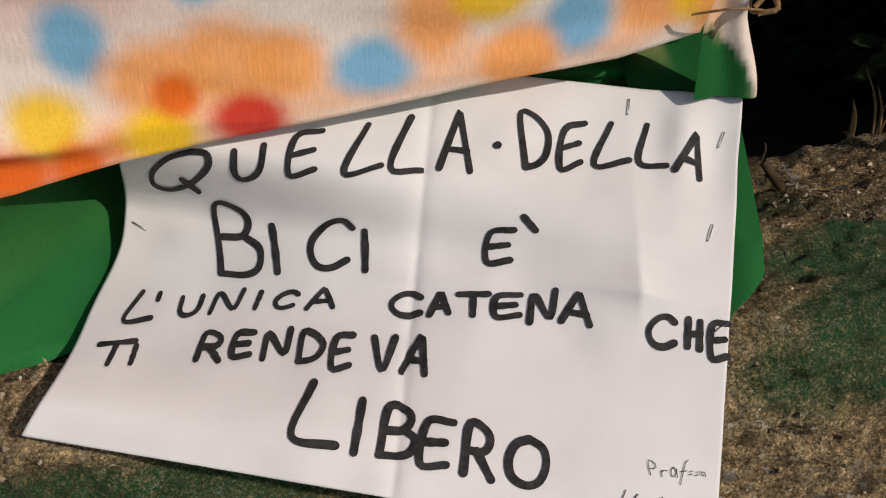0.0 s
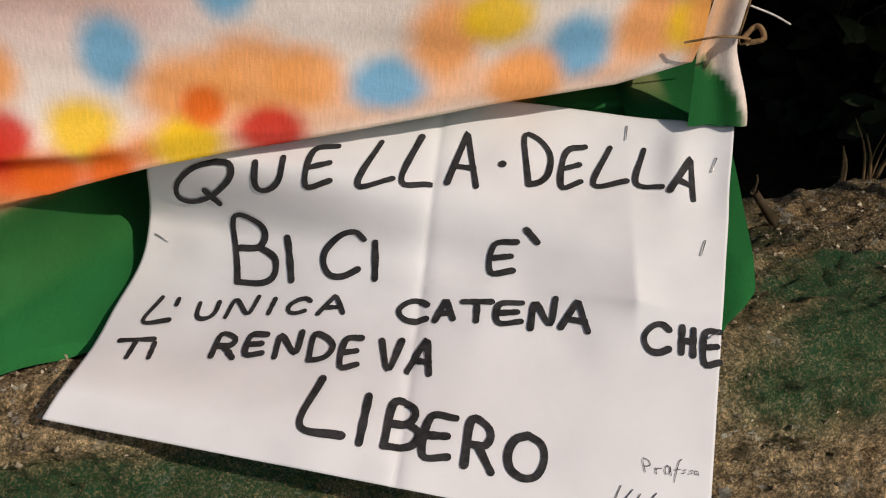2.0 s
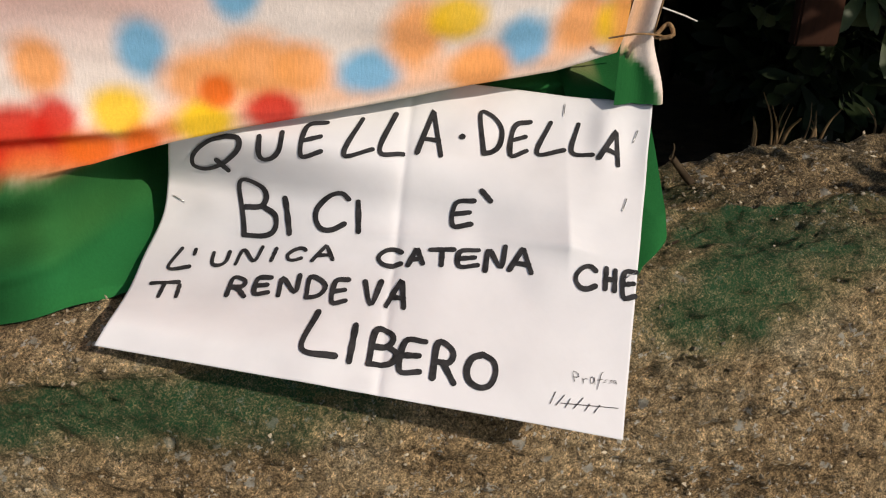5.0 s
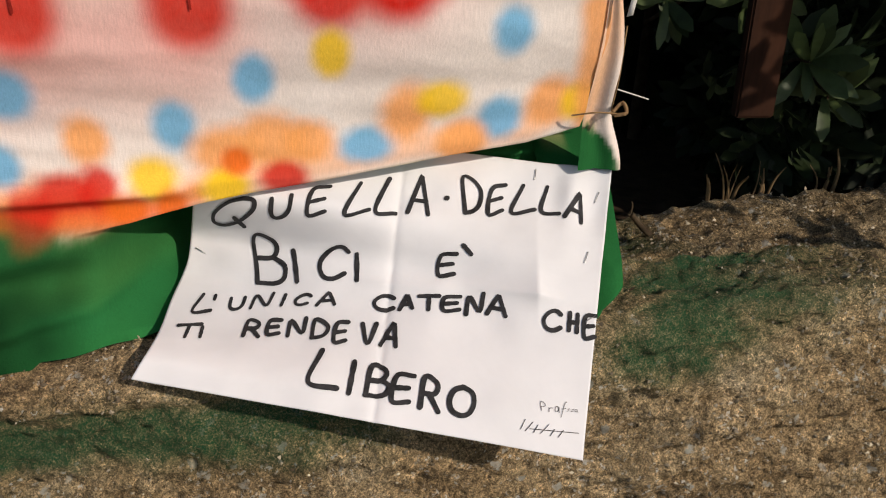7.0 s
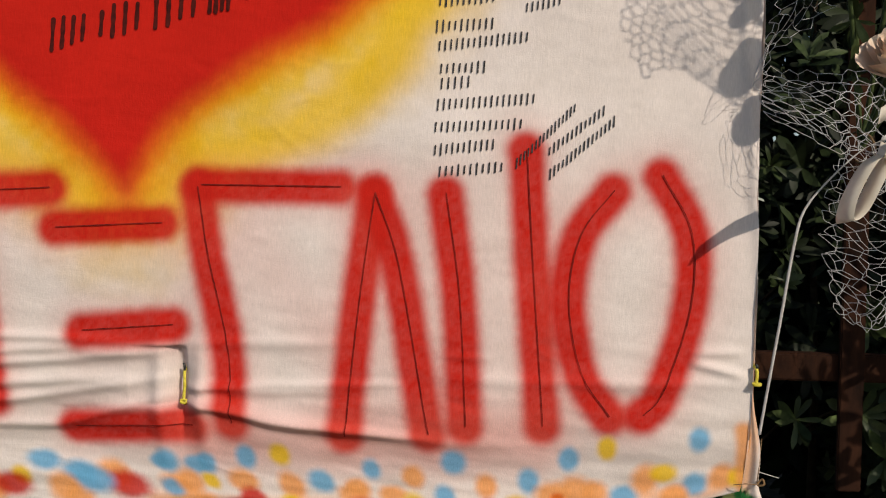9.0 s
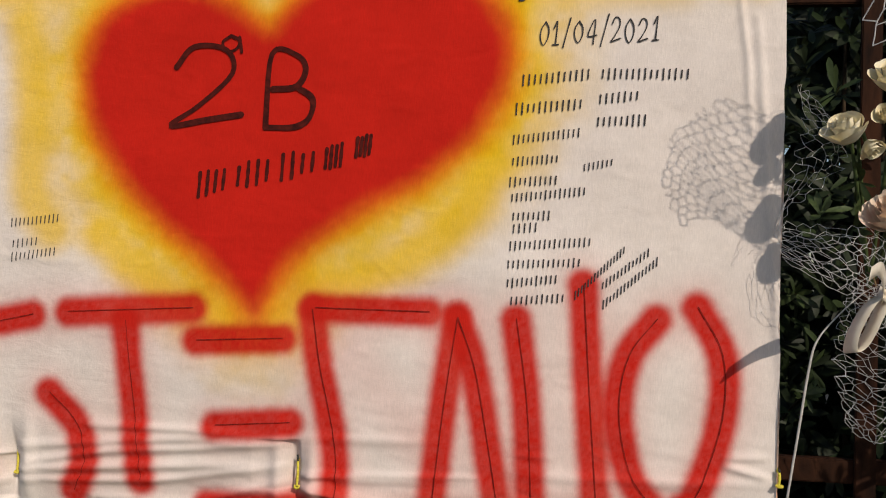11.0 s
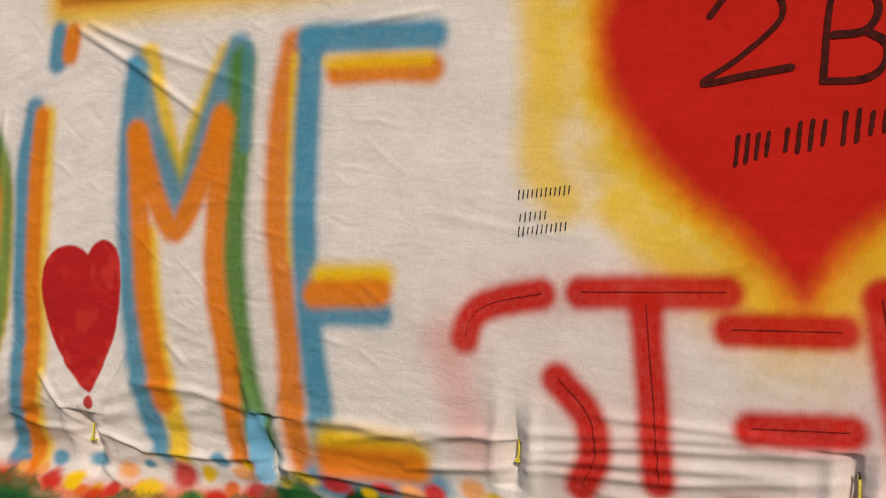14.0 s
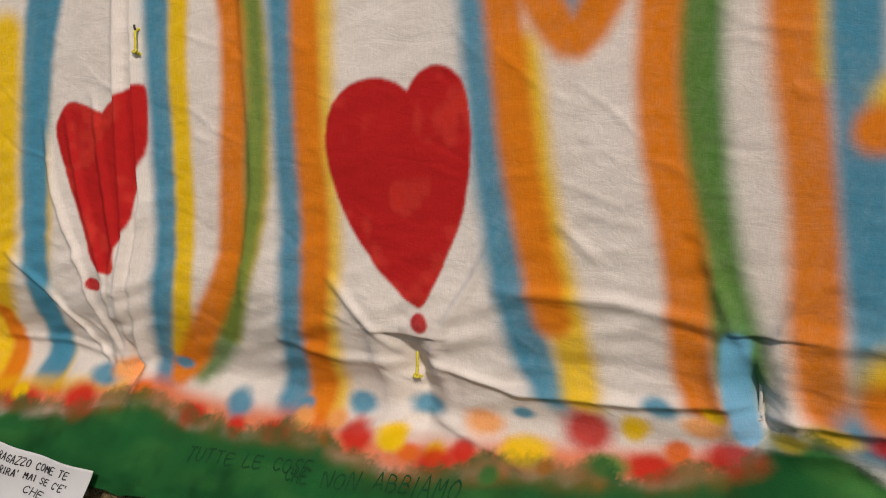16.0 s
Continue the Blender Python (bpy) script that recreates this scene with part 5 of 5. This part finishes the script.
# ---- cords that tie the banner to the fence ----
def cord_tie(x, z, tall, material, label):
    x, y, z = (float(q) for q in on_sheet(x, z))
    t = thing("cord_tie", (x, y, z), label, "cord", "cords that tie the banner")
    y -= 0.006
    path = bent([(x - 0.002, y + 0.02, z + tall * 0.52), (x, y - 0.004, z + tall * 0.45), (x + 0.001, y - 0.007, z), (x - 0.001, y - 0.004, z - tall * 0.45), (x, y + 0.02, z - tall * 0.5)])
    under("loop", mesh_of("loop", *tube(path, 0.0028), material), t)
    knot = bent([(x - 0.006, y - 0.006, z - tall * 0.38), (x + 0.006, y - 0.011, z - tall * 0.36), (x + 0.003, y - 0.013, z - tall * 0.44), (x - 0.005, y - 0.010, z - tall * 0.42), (x + 0.008, y - 0.005, z - tall * 0.47)], 5)
    under("knot", mesh_of("knot", *tube(knot, 0.0022), material), t)
    under("tail", mesh_of("tail", *tube(bent([(x, y - 0.004, z + tall * 0.42), (x + 0.001, y - 0.008, z + tall * 0.56), (x - 0.001, y - 0.006, z + tall * 0.66)], 4), 0.0022), BLACK), t, "dark cord end")


YELLOW = "yellow cord loop that pulls the cloth to the fence"
cord_tie(-0.986, 0.995, 0.062, YELLOW_CORD, YELLOW)
cord_tie(-1.630, 0.985, 0.055, YELLOW_CORD, YELLOW)
cord_tie(-2.259, 0.880, 0.070, RAFFIA, "pale cord loop that pulls the cloth to the fence")
cord_tie(-2.847, 0.860, 0.055, YELLOW_CORD, YELLOW)
cord_tie(-3.401, 1.423, 0.045, YELLOW_CORD, YELLOW)
cord_tie(-0.026, 1.045, 0.030, YELLOW_CORD, YELLOW)

twine = thing("twine_loop", (-0.01, 0.03, 0.86), "thin brown twine tied round the cloth edge", "twine")
hoop = bent([(-0.030, 0.025, 0.858), (-0.012, 0.012, 0.864), (0.008, 0.016, 0.862), (0.012, 0.040, 0.857), (0.012, 0.03, 0.89), (0.016, 0.035, 0.935)])
under("loop", mesh_of("loop", *tube(hoop, 0.0008, 5), TWINE), twine)
under("loose_end", mesh_of("loose_end", *tube(bent([(0.012, 0.03, 0.880), (0.03, 0.035, 0.874), (0.050, 0.05, 0.866)], 5), 0.0007, 5), RAFFIA), twine, "pale loose end")
under("knot", mesh_of("knot", *tube(bent([(0.010, 0.024, 0.858), (0.018, 0.018, 0.862), (0.018, 0.03, 0.868), (0.010, 0.030, 0.860)], 5), 0.0018, 5), TWINE), twine)

twine.location.x -= 0.020

# ---- fence of brown iron slats behind the banner ----
fence = thing("fence", (-1.5, 0.10, 0.62), "brown painted iron fence with flat slats and rails", "fence")
for z in (1.048, 2.02):
    under("rail", box_mesh("rail", (-4.6, 0.100, z - 0.024), (3.0, 0.130, z + 0.024), RUST), fence)
slat = box_mesh("slat", (0.004, 0.084, 0.838), (0.044, 0.098, 2.12), RUST, 0.002)
for x in np.arange(-4.55, 3.0, 0.3125):
    under("slat", slat, fence).location.x = x - 0.0045
for x in (-4.5, -2.4, 0.62, 2.6):
    under("post", box_mesh("post", (x, 0.131, 0.60), (x + 0.06, 0.19, 2.16), RUST, 0.004), fence)


# ---- hedge ----
def leaf_shape(length, wide, curl, lift_mid=0.10):
    """A blunt oval leaf along +y with a raised midrib."""
    verts, rows = [], 6
    for i in range(rows):
        t = i / (rows - 1)
        w = wide * (0.10 + 0.95 * t ** 0.8 * math.sqrt(max(0, 1 - t ** 3.2)))
        z = -curl * length * t * t
        verts += [(-w, t * length, z + lift_mid * w), (0, t * length, z - lift_mid * w * 0.6), (w, t * length, z + lift_mid * w)]
    faces = []
    for i in range(rows - 1):
        for s in (0, 1):
            a = i * 3 + s
            faces.append((a, a + 1, a + 4, a + 3))
    return np.array(verts), faces


def leaves_at(spots_list, seed, size=(0.045, 0.075)):
    """Rosettes of leaves: for each (point, outward way) a whorl of six to nine."""
    wild = random.Random(seed)
    verts, faces = [], []
    for p, way in spots_list:
        p, way = Vector(p), Vector(way).normalized()
        turn = way.to_track_quat("Z", "Y").to_matrix()
        for k in range(wild.randint(6, 9)):
            L = wild.uniform(*size)
            v, f = leaf_shape(L, L * wild.uniform(0.15, 0.22), wild.uniform(0.0, 0.35))
            m = turn @ Matrix.Rotation(wild.uniform(0, 6.28), 3, "Z") @ Matrix.Rotation(wild.uniform(0.0, 1.05), 3, "X")
            q = np.array([list(r) for r in m])
            n = len(verts)
            verts += list(v @ q.T + np.array(p + way * wild.uniform(-0.02, 0.01)))
            faces += [tuple(i + n for i in r) for r in f]
    return verts, faces


def hedge(x0, x1, count, seed, label, deep=(0.22, 0.75), foot=0.80, head=2.35):
    wild = random.Random(seed)
    h = thing("hedge", ((x0 + x1) / 2, 0.6, 0.68), label, "hedge", "hedge plants behind the fence")
    outer, inner = [], []
    for k in range(count):
        x, y, z = wild.uniform(x0, x1), wild.uniform(*deep), wild.uniform(foot, head)
        if z < 1.0 and wild.random() < 0.5:
            continue
        outer.append(((x, y, z), (wild.uniform(-0.6, 0.6), wild.uniform(-1, -0.2), wild.uniform(-0.1, 0.9))))
    for k in range(count):
        outer.append(((wild.uniform(max(x0, 0.30), max(x1, 0.4)), wild.uniform(0.34, 0.55), wild.uniform(0.70, 0.98)), (wild.uniform(-0.8, 0.8), -0.6, wild.uniform(-0.2, 0.8))))
    for k in range(count):
        inner.append(((wild.uniform(x0, x1), wild.uniform(0.75, 1.15), wild.uniform(0.68, 2.3)), (wild.uniform(-0.6, 0.6), -1, wild.uniform(-0.3, 0.7))))
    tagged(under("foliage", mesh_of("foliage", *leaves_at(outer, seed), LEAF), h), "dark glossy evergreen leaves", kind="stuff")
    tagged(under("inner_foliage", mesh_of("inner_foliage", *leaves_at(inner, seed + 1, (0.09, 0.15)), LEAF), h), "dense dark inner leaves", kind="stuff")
    for k in range(max(3, int((x1 - x0) / 0.16))):
        x, y = wild.uniform(x0, x1), wild.uniform(0.32, 0.9)
        lean = wild.uniform(-0.12, 0.12)
        stem = bent([(x, y, 0.64), (x + lean * 0.4, y - 0.02, 1.0), (x + lean, y + 0.03, 1.5), (x + lean * 1.4, y, 2.2)], 5)
        under("stem", mesh_of("stem", *tube(stem, 0.011, 7, 0.4), TWIG), h)
    return h


near_hedge = hedge(-0.05, 1.05, 700, 11, "dark evergreen hedge with glossy oval leaves behind the fence")
# this bulge stands out of view, added to keep sun off fence and leaves
hedge(0.38, 1.5, 900, 12, "unseen dark evergreen hedge added to shade the fence", (-0.42, 0.75), 1.0, 1.55)
hedge(-2.3, -0.05, 260, 13, "dark evergreen hedge hidden behind the banner", (0.32, 0.75))
hedge(-4.6, -2.3, 260, 14, "dark evergreen hedge hidden behind the banner", (0.32, 0.75))


# twigs that catch the sun take the lighter leaf colour
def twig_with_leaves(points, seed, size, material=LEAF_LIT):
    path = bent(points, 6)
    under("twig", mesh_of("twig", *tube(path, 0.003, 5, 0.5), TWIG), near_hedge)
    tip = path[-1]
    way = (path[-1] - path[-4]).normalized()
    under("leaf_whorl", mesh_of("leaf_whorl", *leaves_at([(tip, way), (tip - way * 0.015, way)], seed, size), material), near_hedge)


twig_with_leaves([(0.30, 0.40, 0.78), (0.27, 0.24, 0.86), (0.245, 0.150, 0.880)], 1, (0.045, 0.065))
twig_with_leaves([(0.33, 0.40, 0.80), (0.31, 0.25, 0.84), (0.290, 0.175, 0.835)], 2, (0.045, 0.065))
twig_with_leaves([(0.10, 0.45, 0.84), (0.11, 0.30, 0.92), (0.10, 0.20, 0.935)], 3, (0.04, 0.06))
twig_with_leaves([(0.36, 0.45, 0.90), (0.33, 0.30, 0.98), (0.28, 0.18, 1.02)], 4, (0.05, 0.08))
twig_with_leaves([(0.06, 0.50, 1.06), (0.06, 0.30, 1.15), (0.065, 0.19, 1.19)], 5, (0.025, 0.045))
twig_with_leaves([(0.02, 0.50, 1.35), (0.03, 0.30, 1.40), (0.045, 0.20, 1.40)], 6, (0.03, 0.05))
twig_with_leaves([(0.20, 0.50, 0.86), (0.20, 0.32, 0.93), (0.215, 0.20, 0.945)], 7, (0.05, 0.07))
twig_with_leaves([(0.25, 0.50, 1.12), (0.24, 0.32, 1.15), (0.22, 0.2, 1.12)], 8, (0.05, 0.07))


def dry_stalks(x, y, z, count, seed, tall):
    wild = random.Random(seed)
    d = thing("dry_stalks", (x, y, z), "bunch of dry straw-coloured stalks at the hedge foot", "dry plant", "dry stalks at the hedge foot")
    for k in range(count):
        a, h = wild.uniform(-0.45, 0.45), tall * wild.uniform(0.5, 1.1)
        q, w = x + wild.uniform(-0.02, 0.02), wild.uniform(0.0012, 0.0035)
        pts = [(q, y, z - 0.02), (q + a * h * 0.4, y - 0.005, z + h * 0.5), (q + a * h, y + wild.uniform(-0.02, 0.02), z + h)]
        under("stalk", mesh_of("stalk", *tube(bent(pts, 4), w, 5, 0.3), STRAW), d)


dry_stalks(0.190, 0.200, 0.706, 7, 1, 0.060)
dry_stalks(0.255, 0.215, 0.708, 5, 2, 0.036)
dry_stalks(0.330, 0.215, 0.714, 5, 5, 0.050)

stick = thing("broken_stick", (0.07, 0.11, 0.705), "short broken brown stick on the wall top", "stick")
under("shaft", mesh_of("shaft", *tube(bent([(0.040, 0.082, 0.742), (0.052, 0.090, 0.729), (0.064, 0.102, 0.717), (0.074, 0.110, 0.708)], 5), 0.0030, 7, 1.25), TWIG), stick)
under("side_shoot", mesh_of("side_shoot", *tube(bent([(0.040, 0.083, 0.740), (0.040, 0.080, 0.750), (0.038, 0.078, 0.756)], 4), 0.0012, 5, 0.6), TWIG), stick)


def litter():
    """Bits of dry leaf and grit on the wall top."""
    wild = random.Random(8)
    pieces = []
    for k in range(150):
        x, y = wild.uniform(-0.65, 0.55), wild.uniform(0.0, 0.20)
        z = float(wall_top(np.array(x))) + 0.04 * max(0, y) + wild.uniform(0.0, 0.004)
        v, f = leaf_shape(wild.uniform(0.004, 0.012), wild.uniform(0.001, 0.003), 0.2)
        q = np.array([list(r) for r in (Euler((wild.uniform(-0.5, 0.5), wild.uniform(-0.6, 0.6), wild.uniform(0, 6.3))).to_matrix())])
        pieces.append((list(v @ q.T + np.array((x, y, z + 0.004))), f))
    tagged(new("leaf_litter", mesh_of("leaf_litter", *gather(pieces), TWIG)), "scattered dry leaf scraps on the wall top", "leaf litter", kind="stuff")


litter()

# ---- bouquet of cream roses with tulle and ribbon ----
bouquet = thing("flower_bouquet", (0.13, 0.07, 1.35), "bouquet of cream artificial roses in white tulle tied with ribbon", "bouquet")


def rose(at, way, size, material, seed):
    wild = random.Random(seed)
    turn = np.array([list(r) for r in Vector(way).normalized().to_track_quat("Z", "Y").to_matrix()])
    pieces = []
    for k in range(14):
        ring = k / 13
        radius, tall = size * (0.14 + 0.78 * ring), size * (1.30 - 0.28 * ring) * wild.uniform(0.88, 1.10)
        span, flare = 1.1 + 0.9 * (1 - ring), 0.04 + 0.50 * ring ** 2.2
        mid = k * 2.4 + wild.uniform(-0.2, 0.2)
        verts, n, m = [], 9, 6
        for j in range(m):
            t = j / (m - 1)
            for i in range(n):
                s = 2 * i / (n - 1) - 1
                a = mid + s * span * (0.55 + 0.45 * math.sin(math.pi * min(1, 0.25 + 0.6 * t)))
                r = radius * (0.35 + 0.65 * math.sin(0.5 * math.pi * min(1, t * 1.25))) + size * flare * 0.45 * t ** 3
                z = tall * t * (1 - 0.13 * abs(s) ** 2.5 * t) - size * 0.22 * flare * max(0, t - 0.75) * 2
                r += size * (0.05 * math.sin(3 * s + k) + 0.07 * math.sin(2.1 * s + 1.7 * k) * t)
                verts.append((r * math.cos(a), r * math.sin(a), z))
        faces = [(j * n + i, j * n + i + 1, (j + 1) * n + i + 1, (j + 1) * n + i) for j in range(m - 1) for i in range(n - 1)]
        pieces.append((list(np.array(verts) @ turn.T + np.array(at)), faces))
    r = under("rose", mesh_of("rose", *gather(pieces), material), bouquet, "cream artificial rose")
    cup = [Vector(at) - Vector(way).normalized() * d for d in (-0.004, 0.006, 0.03)]
    under("stem", mesh_of("stem", *tube(bent(cup + [Vector((0.15, 0.06, 1.42))], 5), 0.004, 6), LEAF_LIT), r, "green wrapped stem")
    return r


rose((0.078, -0.055, 1.690), (-0.40, -0.45, 0.80), 0.040, PETAL, 1)
rose((0.112, -0.050, 1.690), (0.40, -0.55, -0.75), 0.024, PETAL, 2)
rose((0.158, -0.060, 1.785), (-0.15, -0.55, 0.80), 0.046, PETAL, 3)
rose((0.142, -0.070, 1.730), (-0.45, -0.75, 0.45), 0.022, PETAL, 4)
rose((0.168, -0.050, 1.535), (-0.45, -0.60, 0.65), 0.050, BLUSH, 5)
rose((0.175, -0.310, 1.770), (0.2, -0.6, 0.75), 0.036, PETAL, 6)
rose((0.188, -0.315, 1.920), (0.1, -0.6, 0.8), 0.040, BLUSH, 7)
rose((0.165, -0.300, 1.850), (-0.2, -0.5, 0.8), 0.024, PETAL, 8)
rose((0.190, -0.305, 1.690), (0.3, -0.7, 0.6), 0.034, PETAL, 9)


def tulle(name, surface, cells_a, cells_b, seed, keep=None, thread=0.00042):
    """A net of irregular meshes on surface(a, b), a and b from 0 to 1: fine threads between jittered honeycomb points."""
    wild = random.Random(seed)
    pts, edges = {}, set()
    for j in range(cells_b + 1):
        for i in range(cells_a + 1):
            zig = 0.20 if (i + j) % 2 == 0 else -0.20
            pts[(i, j)] = ((i + wild.uniform(-0.38, 0.38)) / cells_a, (j + zig + wild.uniform(-0.30, 0.30)) / cells_b)
    for (i, j) in pts:
        if (i + 1, j) in pts:
            edges.add(((i, j), (i + 1, j)))
        if (i + j) % 2 == 0 and (i, j + 1) in pts:
            edges.add(((i, j), (i, j + 1)))
    pieces = []
    for a, b in sorted(edges):
        (a0, b0), (a1, b1) = pts[a], pts[b]
        if keep and not (keep(a0, b0) and keep(a1, b1)):
            continue
        path = [Vector(surface(a0 + (a1 - a0) * t, b0 + (b1 - b0) * t)) for t in (0, 0.5, 1)]
        pieces.append(tube(path, thread, 4))
    under(name, mesh_of(name, *gather(pieces), NET, False), bouquet, "white web-patterned tulle netting")


def wing(a, b):
    """The upright wing beside the roses."""
    z = 1.80 - 0.27 * b
    left = -0.012 - 0.030 * b ** 2 + 0.012 * math.sin(5 * b)
    wide = 0.015 + 0.085 * math.sin(math.pi * min(1, b * 1.15 + 0.08)) ** 1.5
    return (left + wide * a, -0.065 + 0.035 * math.sin(7 * a + 4 * b) + 0.05 * a, z - 0.03 * a)


def skirt(a, b):
    """The wide gathered lower edge over the knot."""
    x = -0.042 + 0.27 * a
    drop = 0.10 * math.sin(math.pi * min(1, 0.12 + 0.62 * a))
    return (x, -0.070 - 0.045 * math.sin(math.pi * a) * b + 0.02 * math.sin(9 * a + 3 * b), 1.535 - 0.02 * a - (0.02 + drop) * b)


def tail(a, b):
    """The lobe that hangs below the bow."""
    wide = 0.024 + 0.050 * math.sin(math.pi * min(1, 0.15 + 0.72 * b))
    x = 0.140 - 0.004 * b + wide * (2 * a - 1)
    return (x, -0.050 - 0.040 * math.sin(math.pi * a) * math.sin(math.pi * b) + 0.012 * math.sin(8 * a), 1.415 - 0.285 * b + 0.02 * abs(2 * a - 1))


def crown(a, b):
    """The free upper fan of net in front of the roses."""
    x = 0.035 + 0.30 * a - 0.05 * math.sin(math.pi * b)
    return (x, -0.36 - 0.06 * math.sin(math.pi * a) - 0.05 * b, 1.80 + 0.30 * b + 0.05 * math.sin(5 * a))


tulle("net_wing", wing, 8, 18, 1)
tulle("net_skirt", skirt, 20, 7, 2)
tulle("net_skirt", lambda a, b: tuple(Vector(skirt(a, b)) + Vector((0.01, 0.035, -0.012))), 18, 7, 5)
tulle("net_tail", tail, 10, 16, 3)
tulle("net_tail", lambda a, b: tuple(Vector(tail(a, b)) + Vector((0.008, 0.05, 0.0))), 9, 15, 6)
tulle("net_fan", crown, 22, 20, 4, lambda a, b: b < 0.25 + 1.6 * min(a, 1 - a * 0.3), 0.0010)


def strip(points, wide, side, thick=0.0008):
    """A flat ribbon along a path, side: the way of its width."""
    path = bent(points, 8)
    side = Vector(side).normalized()
    verts = []
    for k, p in enumerate(path):
        verts += [p - side * wide / 2, p + side * wide / 2]
    faces = [(2 * k, 2 * k + 1, 2 * k + 3, 2 * k + 2) for k in range(len(path) - 1)]
    return verts, faces


def ribbon_part(name, points, wide, side, material, label):
    ob = under(name, mesh_of(name, *strip(points, wide, side), material), bouquet, label)
    s = ob.modifiers.new("thickness", "SOLIDIFY")
    s.thickness = 0.0008


CREAM = "cream satin ribbon"
ribbon_part("bow_loop", [(0.135, -0.085, 1.405), (0.105, -0.105, 1.385), (0.080, -0.105, 1.335), (0.078, -0.095, 1.300), (0.100, -0.090, 1.315), (0.125, -0.092, 1.370), (0.137, -0.088, 1.400)], 0.034, (0.45, -0.75, 0.15), SATIN, CREAM)
ribbon_part("bow_loop", [(0.135, -0.085, 1.405), (0.165, -0.105, 1.400), (0.195, -0.105, 1.370), (0.205, -0.095, 1.340), (0.180, -0.090, 1.350), (0.150, -0.092, 1.385), (0.137, -0.088, 1.403)], 0.034, (-0.3, -0.8, 0.4), SATIN, CREAM)
ribbon_part("bow_knot", [(0.125, -0.092, 1.412), (0.135, -0.102, 1.404), (0.146, -0.092, 1.398)], 0.022, (0.3, 0.2, 0.9), SATIN, CREAM)
ribbon_part("ribbon_tail", [(0.134, -0.09, 1.40), (0.115, -0.16, 1.43), (0.090, -0.22, 1.45), (0.060, -0.27, 1.44)], 0.030, (0.3, 0.5, 0.8), SATIN, CREAM)
ribbon_part("gift_ribbon", [(0.132, -0.085, 1.425), (0.105, -0.072, 1.408), (0.060, -0.065, 1.362), (0.026, -0.062, 1.315), (0.014, -0.055, 1.26), (0.002, -0.040, 1.15), (-0.012, -0.02, 1.02), (-0.018, -0.005, 0.95)], 0.0052, (0.9, -0.3, 0.35), RAFFIA, "thin white gift ribbon")
ribbon_part("gift_ribbon", [(0.130, -0.085, 1.425), (0.170, -0.08, 1.44), (0.22, -0.07, 1.43)], 0.009, (0.1, -0.3, 0.9), RAFFIA, "thin white gift ribbon")

wild = random.Random(21)
for at, way in (((0.035, -0.03, 1.555), (-0.2, -0.8, 0.4)), ((0.10, -0.03, 1.53), (0.1, -0.8, 0.1)), ((0.11, -0.02, 1.62), (-0.3, -0.7, -0.3)), ((0.06, -0.01, 1.80), (-0.4, -0.6, 0.6)), ((0.20, -0.02, 1.63), (0.2, -0.8, 0.1)), ((0.20, -0.03, 1.76), (0.3, -0.8, 0.4))):
    under("leaf_spray", mesh_of("leaf_spray", *leaves_at([(at, way)], wild.randint(0, 99), (0.03, 0.06)), LEAF_LIT), bouquet, "pale green artificial leaves")
cord = bent([(0.13, -0.06, 1.42), (0.14, 0.0, 1.44), (0.145, 0.08, 1.45), (0.155, 0.11, 1.43), (0.15, 0.07, 1.40), (0.14, -0.04, 1.40)], 5)
under("binding_cord", mesh_of("binding_cord", *tube(cord, 0.002, 5), TWINE), bouquet, "brown cord round the fence slat")
